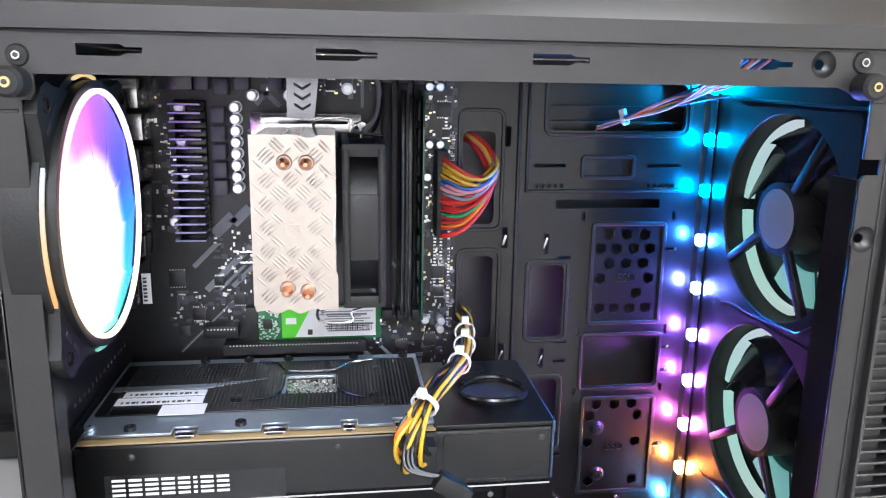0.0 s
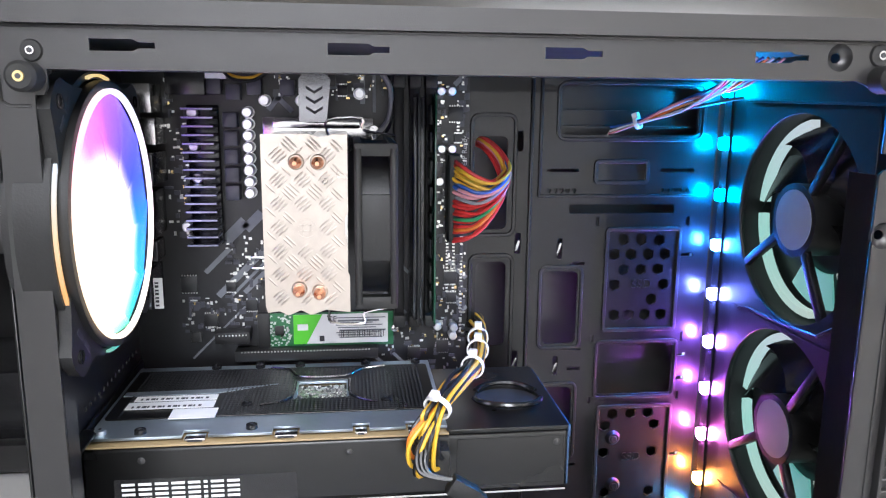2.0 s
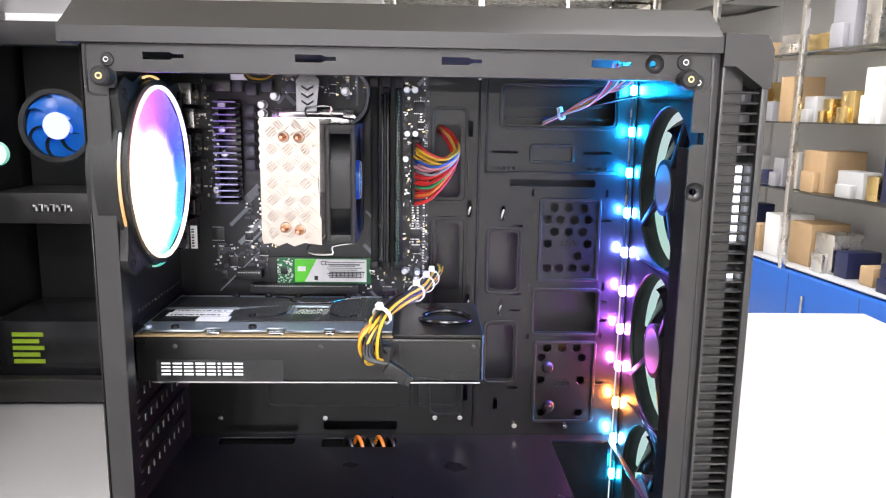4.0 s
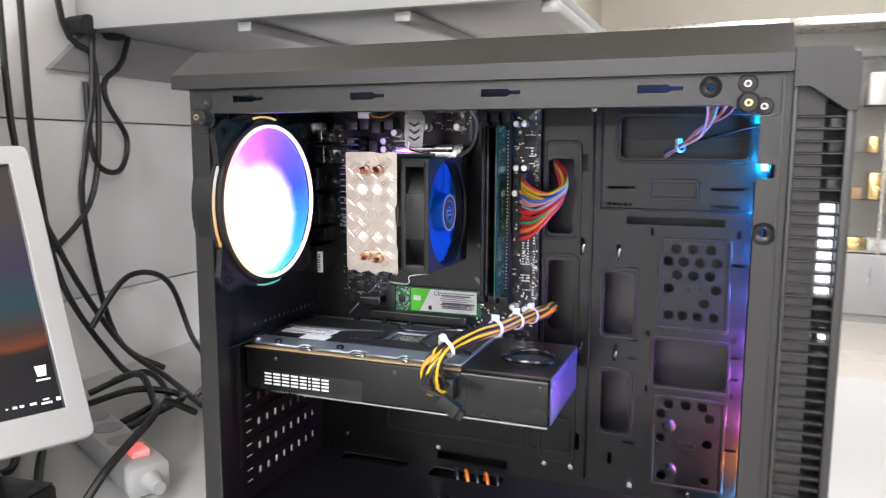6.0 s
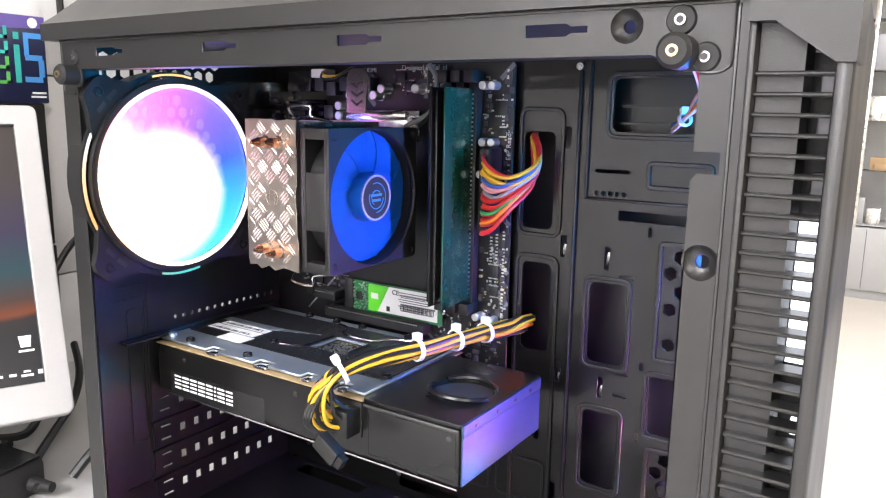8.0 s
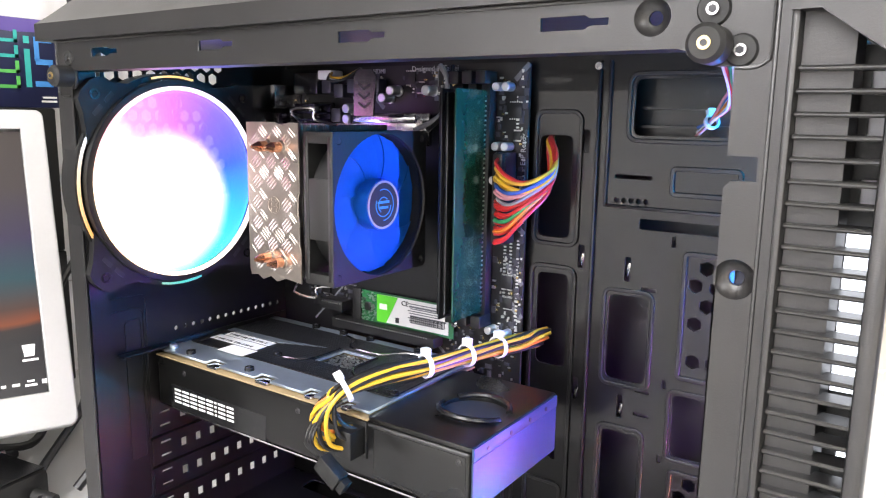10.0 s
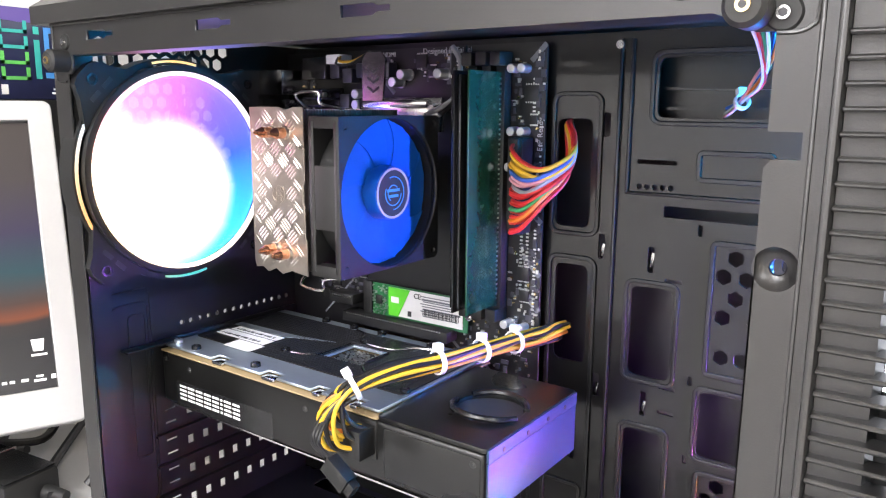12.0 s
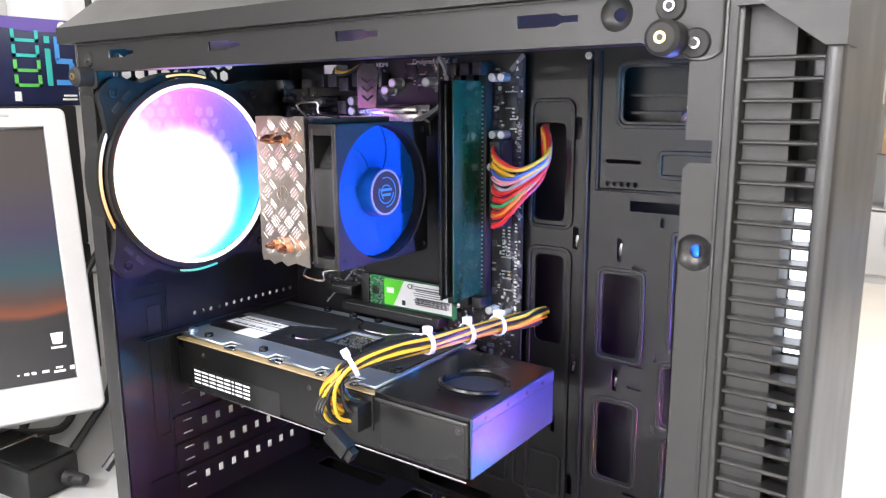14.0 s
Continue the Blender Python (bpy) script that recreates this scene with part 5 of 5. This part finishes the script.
# lit front strip seen between the bezel fins
fl = thing("front_light_bar", "glowing front light bar behind the bezel fins", "light bar")
part("bar_back", Shape().box(.2605, .2715, .0140, .0160, .03, .392), MATTE, fl)
for z in (.3825, .3700, .3520):
    part("grey_block", Shape().box(.2645, .2710, .0105, .0139, z - .004, z + .004, .001), GREYMET, fl, "grey plastic block")
for k in (0, 1, 2, 3, 4, 5, 6, 7, 11):
    z = .3392 - .00605 * k
    part("light_cell", Shape().box(.2625 if k < 9 else .2660, .2694, .0120, .0139, z - .0027, z + .0027), glow("cell_glow", (.82, .90, 1.0), 3.4), fl, "bright light cell")


# ---- second computer behind ----
pc2 = thing("second_pc_case", "dark second computer with a glass side standing behind", "computer case")
X0, X1, Y0 = -.485, -.06, .470
part("frame", Shape().box(X0, X0 + .012, Y0, Y0 + .02, .0, .465, .002).box(X0, X1, Y0, Y0 + .02, .440, .468, .002).box(X0, X1, Y0, Y0 + .02, .0, .03, .002).box(X1 - .02, X1, Y0, Y0 + .02, 0, .465, .002), STEEL, pc2)
for nm, q in (("rear_panel", (X0, X0 + .004, Y0 + .02, Y0 + .20, 0, .465)), ("far_panel", (X0, X1, Y0 + .20, Y0 + .204, 0, .465)), ("top_panel", (X0, X1, Y0 + .02, Y0 + .2, .464, .468)), ("front_panel", (X1 - .004, X1, Y0 + .02, Y0 + .2, 0, .465)), ("bottom_panel", (X0, X1, Y0 + .02, Y0 + .2, .010, .014))):
    part(nm, Shape().box(*q), STEEL_IN, pc2)
part("graphics_card", Shape().box(-.47, -.23, Y0 + .05, Y0 + .15, .222, .262, .002), PLASTIC, pc2, "black graphics card")
for k in range(7):
    part("emblem_bar", Shape().box(-.422 + k * .0072, -.4165 + k * .0072, Y0 + .0492, Y0 + .0498, .2385, .2395 + .004 * (1 + k % 2)).box(-.422 + k * .0072, -.4185 + k * .0072, Y0 + .0492, Y0 + .0498, .2385, .2465), WHITEP, pc2)
fanm = Matrix.Translation((-.385, Y0 + .06, .3465)) @ FRONT
part("lit_hub", Shape().cyl((0, 0, 0), (0, 0, .01), .017, .017, 28), glow("blue_hub_glow", (.02, .12, 1), 1.6), pc2, "glowing blue fan hub", fanm)
part("fan_frame", Shape().ring(.040, .046, 0, .012, 40), MATTE, pc2, "", fanm)
b2 = blade_mesh("blade", 0, .017, .039, radians(50), .01, radians(22), BLUEFAN)
for k in range(7):
    share("blade", b2, pc2, fanm @ Matrix.Translation((0, 0, .005)) @ Matrix.Rotation(radians(51.4 * k), 4, "Z"))
part("light_bar", Shape().box(-.4690, -.4615, Y0 + .024, Y0 + .028, .338, .400), ramp_glow("bar_glow", [(0, (.1, .5, 1)), (.5, (.1, 1, .4)), (1, (1, .3, .1))], 1.2, (0, Y0 + .03, .355)), pc2, "small rainbow light bar")
part("lit_hub", Shape().cyl((0, 0, 0), (0, 0, .008), .015, .015, 24), glow("teal_hub_glow", (.02, .55, .35), 1.0), pc2, "glowing teal fan hub", Matrix.Translation((-.452, Y0 + .035, .312)) @ FRONT)
part("psu_box", Shape().box(-.475, -.30, Y0 + .03, Y0 + .17, .014, .098, .002), GLOSS, pc2, "power supply with lime print")
for k in range(5):
    part("print_bar", Shape().box(-.452, -.412 - .006 * (k % 2), Y0 + .0288, Y0 + .0296, .078 - .009 * k, .0835 - .009 * k), LIME, pc2)
part("tray", Shape().box(X0 + .01, X1 - .01, Y0 + .16, Y0 + .162, .02, .46), STEEL_IN, pc2)
for x in (X0 + .03, X1 - .03):
    part("foot", Shape().box(x - .02, x + .02, Y0 + .01, Y0 + .19, -.006, .0, .002), RUBBER, pc2)

# ---- monitor ----
mon = thing("monitor", "white-framed desktop monitor showing a dusk landscape", "monitor")
MM = pose(-.3720, .1280, .08, 0, 0, 66.5) @ pose(0, 0, 0, -27.5) @ Matrix.Translation((0, 0, -.02))
MW, MZ0, MZ1 = .375, .020, .337
plate("bezel", [rrect(-MW, 0, MZ0, MZ1, .006), rrect(-MW + .018, -.018, MZ0 + .030, MZ1 - .018, .001)], .016, FRONT, WHITEP, mon, "white plastic bezel", bev=.002).matrix_basis = MM
part("housing", Shape().box(-MW + .004, -.004, .0005, .05, MZ0 + .004, MZ1 - .004, .012), WHITEP, mon, "", MM)


def screen_material():
    m = bpy.data.materials.new("lit_screen")
    m.use_nodes = True
    nt = m.node_tree
    b = nt.nodes["Principled BSDF"]
    b.inputs["Base Color"].default_value = (.01, .01, .01, 1)
    b.inputs["Roughness"].default_value = .3
    b.inputs["Specular IOR Level"].default_value = .25
    tc = nt.nodes.new("ShaderNodeTexCoord")
    sep = nt.nodes.new("ShaderNodeSeparateXYZ")
    nt.links.new(tc.outputs["Object"], sep.inputs[0])
    nz = nt.nodes.new("ShaderNodeTexNoise")
    nz.inputs["Scale"].default_value = 14
    nt.links.new(tc.outputs["Object"], nz.inputs["Vector"])
    mr = nt.nodes.new("ShaderNodeMapRange")
    mr.inputs["From Min"].default_value = .05
    mr.inputs["From Max"].default_value = .322
    nt.links.new(sep.outputs["Z"], mr.inputs["Value"])
    ad = nt.nodes.new("ShaderNodeMath")
    ad.operation = "MULTIPLY_ADD"
    nt.links.new(nz.outputs["Fac"], ad.inputs[0])
    ad.inputs[1].default_value = .07
    nt.links.new(mr.outputs[0], ad.inputs[2])
    cr = nt.nodes.new("ShaderNodeValToRGB")
    cr.color_ramp.elements.remove(cr.color_ramp.elements[1])
    for i, (p, c) in enumerate(((0, (.012, .012, .015)), (.23, (.015, .014, .018)), (.28, (.03, .02, .02)), (.30, (.30, .07, .02)), (.35, (.10, .05, .04)), (.46, (.02, .09, .12)), (.60, (.06, .05, .12)), (.8, (.09, .075, .08)), (1, (.10, .085, .08)))):
        e = cr.color_ramp.elements[0] if i == 0 else cr.color_ramp.elements.new(p)
        e.position, e.color = p, (*c, 1)
    nt.links.new(ad.outputs[0], cr.inputs[0])
    nt.links.new(cr.outputs[0], b.inputs["Emission Color"])
    b.inputs["Emission Strength"].default_value = 1.0
    return m


part("screen", Shape().box(-MW + .016, -.016, -.009, -.006, MZ0 + .028, MZ1 - .016), screen_material(), mon, "dark screen with an orange horizon", MM)
part("icon", Shape().prism([(-.036, .088), (-.028, .088), (-.0265, .099), (-.0375, .099)], 0, .0004, Matrix.Translation((0, -.0092, 0)) @ FRONT), glow("icon_glow", (.9, .9, .9), .8), mon, "pale desktop icon", MM)
tb = Shape()
for x0, x1, z0, z1 in ((-.038, -.025, .0835, .0855), (-.024, -.020, .061, .065), (-.038, -.028, .0600, .0622), (-.036, -.030, .0640, .0658), (-.048, -.042, .0615, .0640), (-.057, -.053, .0615, .0640), (-.063, -.059, .0615, .0640), (-.069, -.067, .0620, .0635)):
    tb.box(x0, x1, -.0096, -.0091, z0, z1)
part("taskbar_marks", tb, glow("taskbar_glow", (.85, .85, .85), .8), mon, "small pale marks along the screen's foot", MM)
part("green_light", Shape().prism([(-.17, .075), (-.115, .085), (-.17, .115)], 0, .0004, Matrix.Translation((0, -.0092, 0)) @ FRONT), glow("green_glow", (.1, .55, .05), .6), mon, "green streak on the screen", MM)
part("brand_bar", Shape().box(-.075, -.050, -.0168, -.0158, .3285, .3310), GREYMET, mon, "", MM)
part("stand", Shape().box(-.23, -.15, .075, .110, -.003, .17, .01).cyl((-.19, .09, -.006), (-.19, .09, .004), .10, .09, 32), GREYMET, mon, "", pose(-.3720, .1280, 0, 0, 0, 66.5))

# boxed processor on a stack behind the monitor
bx = thing("product_box", "dark blue retail box with large green and blue print", "box")
BM = pose(-.7150, .1170, .3720, 0, 0, 90)
part("carton", Shape().box(.0, .206, 0, .034, 0, .112, .0015), DEEPBLUE, bx, "dark blue carton", BM)
TEAL = mat("teal_print", (.03, .42, .38), .4)
SKY = mat("sky_print", (.06, .28, .68), .4)
LEAF = mat("leaf_print", (.10, .48, .10), .4)
for k in range(4):
    z = .024 + .0190 * k
    g = Shape().box(.122, .1265, -.0008, .0, z, z + .0155).box(.152, .1565, -.0008, .0, z, z + .0155).box(.122, .1565, -.0008, .0, z, z + .0042)
    part("print_block", g, LEAF if k < 2 else TEAL, bx, "green printed shape", BM)
part("print_block", Shape().box(.164, .171, -.0008, 0, .026, .074).box(.164, .171, -.0008, 0, .081, .090), TEAL, bx, "teal printed shape", BM)
part("print_block", Shape().box(.177, .200, -.0008, 0, .083, .090).box(.177, .183, -.0008, 0, .060, .083).box(.178, .200, -.0008, 0, .055, .062).box(.195, .202, -.0008, 0, .034, .056).box(.176, .199, -.0008, 0, .027, .034), SKY, bx, "blue printed shape", BM)
for x0, x1, z0, z1 in ((.184, .202, .012, .0145), (.182, .202, .007, .0095), (.120, .128, .006, .018)):
    part("print_bar", Shape().box(x0, x1, -.0008, 0, z0, z1), PAPER, bx, "", BM)
part("print_swoosh", Shape().prism([(.0, .106), (.15, .094), (.206, .097), (.206, .1115), (.0, .1115)], 0, .0006, FRONT), mat("violet_print", (.12, .08, .32), .4), bx, "violet printed band", BM)
part("print_oval", Shape().prism(ngon(.190, .103, .0065, 24, 0), .0004, .0010, FRONT), PAPER, bx, "", BM)
for z0, z1, e in ((-.006, .1795, 0), (.1800, .3719, .005)):
    solo("carton", Shape().box(-.749, -.713 + e * .2, .107 + e, .317 - e * .4, z0, z1, .003), MATTE, "black carton stacked against the wall behind the monitor", "box", "stacked cartons")

# ---- power strip and loose cables ----
ps = thing("power_strip", "white power strip with a lit red rocker switch", "power strip")
PM = pose(-.385, .205, 0, 0, 0, -28)
part("body", Shape().box(-.20, .040, -.022, .022, -.006, .030, .006), WHITEP, ps, "white plastic body", PM)
part("switch", Shape().box(-.014, .014, -.010, .010, .0295, .0375, .002), glow("red_switch_glow", (1, .02, .01), 1.2), ps, "lit red switch", PM)
part("cord_collar", Shape().cyl((.040, 0, .012), (.065, 0, .012), .011, .007, 16), WHITEP, ps, "", PM)
for k in range(3):
    part("socket", Shape().cyl((-.05 - .05 * k, 0, .0295), (-.05 - .05 * k, 0, .0310), .017, .017, 24), GREYMET, ps, "", PM)

cable_runs = (
    [(-.735, .390, 1.2), (-.73, .388, .57), (-.73, .397, .33), (-.725, .4245, .16), (-.70, .498, .02), (-.66, .50, .004)],
    [(-.735, .515, 1.2), (-.73, .5137, .54), (-.73, .490, .374), (-.73, .4765, .268), (-.72, .5175, .06), (-.65, .55, .003)],
    [(-.735, .60, 1.2), (-.73, .596, .59), (-.73, .5315, .465), (-.73, .575, .3845), (-.725, .55, .33), (-.73, .505, .35), (-.735, .50, .47)],
    [(-.735, .44, 1.2), (-.73, .45, .60), (-.735, .52, .50), (-.73, .50, .30), (-.72, .40, .21), (-.70, .33, .18), (-.69, .28, .12)],
    [(-.735, .36, .9), (-.73, .36, .40), (-.72, .41, .23), (-.70, .50, .06), (-.60, .50, .006), (-.47, .42, .004)],
    [(-.70, .45, .09), (-.69, .52, .16), (-.68, .60, .14), (-.65, .62, .04), (-.56, .56, .004), (-.50, .44, .004)],
    [(-.66, .40, .004), (-.60, .45, .03), (-.53, .42, .014), (-.50, .36, .020), (-.52, .31, .006)],
    [(-.62, .36, .006), (-.55, .38, .03), (-.50, .41, .02), (-.47, .37, .025), (-.50, .33, .008)],
    [(-.66, .45, .01), (-.56, .40, .045), (-.50, .36, .02), (-.46, .31, .03), (-.49, .27, .008)],
    [(-.45, .38, .01), (-.43, .30, .055), (-.385, .23, .062), (-.378, .16, .036), (-.382, .130, .010)],
    [(-.66, .30, .05), (-.60, .27, .03), (-.56, .235, .010), (-.50, .175, .006), (-.435, .120, .010), (-.39, .100, .008)],
    [(-.64, .16, .004), (-.58, .20, .012), (-.53, .16, .004), (-.56, .11, .010), (-.61, .10, .004), (-.66, .14, .02)],
    [(-.67, .22, .004), (-.60, .17, .016), (-.54, .12, .004), (-.50, .13, .012)],
    [(-.32, .03, .004), (-.25, .05, .006), (-.20, .075, .03), (-.16, .09, .055)],
)
for pts in cable_runs:
    solo("loose_cable", Shape().tube(pts, .0048, 8, 6), W_BLK, "black power cable hanging down the wall and over the table" if pts[0][2] > .5 else "black power cable lying in loops on the table", "cable", "loose black cables")
ad = thing("power_adapter", "black power adapter block with a pale silver edge on the table", "power adapter")
AM = pose(-.4560, .0820, -.006, 0, 0, 8)
part("body", Shape().box(-.055, .055, -.028, .028, 0, .036, .006), MATTE, ad, "", AM)
part("lid", Shape().box(-.052, .052, -.025, .025, .0355, .0375, .001), GLOSS, ad, "glossy black top", AM)
part("band", Shape().box(-.020, -.012, -.0285, .0285, .001, .0385, .001), STEELW, ad, "pale silver band", AM)
part("cord_collar", Shape().cyl((.055, .012, .014), (.078, .016, .014), .008, .005, 14), RUBBER, ad, "", AM)
knob = thing("cable_hooks", "two round black cable hooks on the wall", "hook")
for y in (.495, .555):
    part("knob", Shape().cyl((-.752, y, .555), (-.715, y, .555), .014, .016, 20), RUBBER, knob)
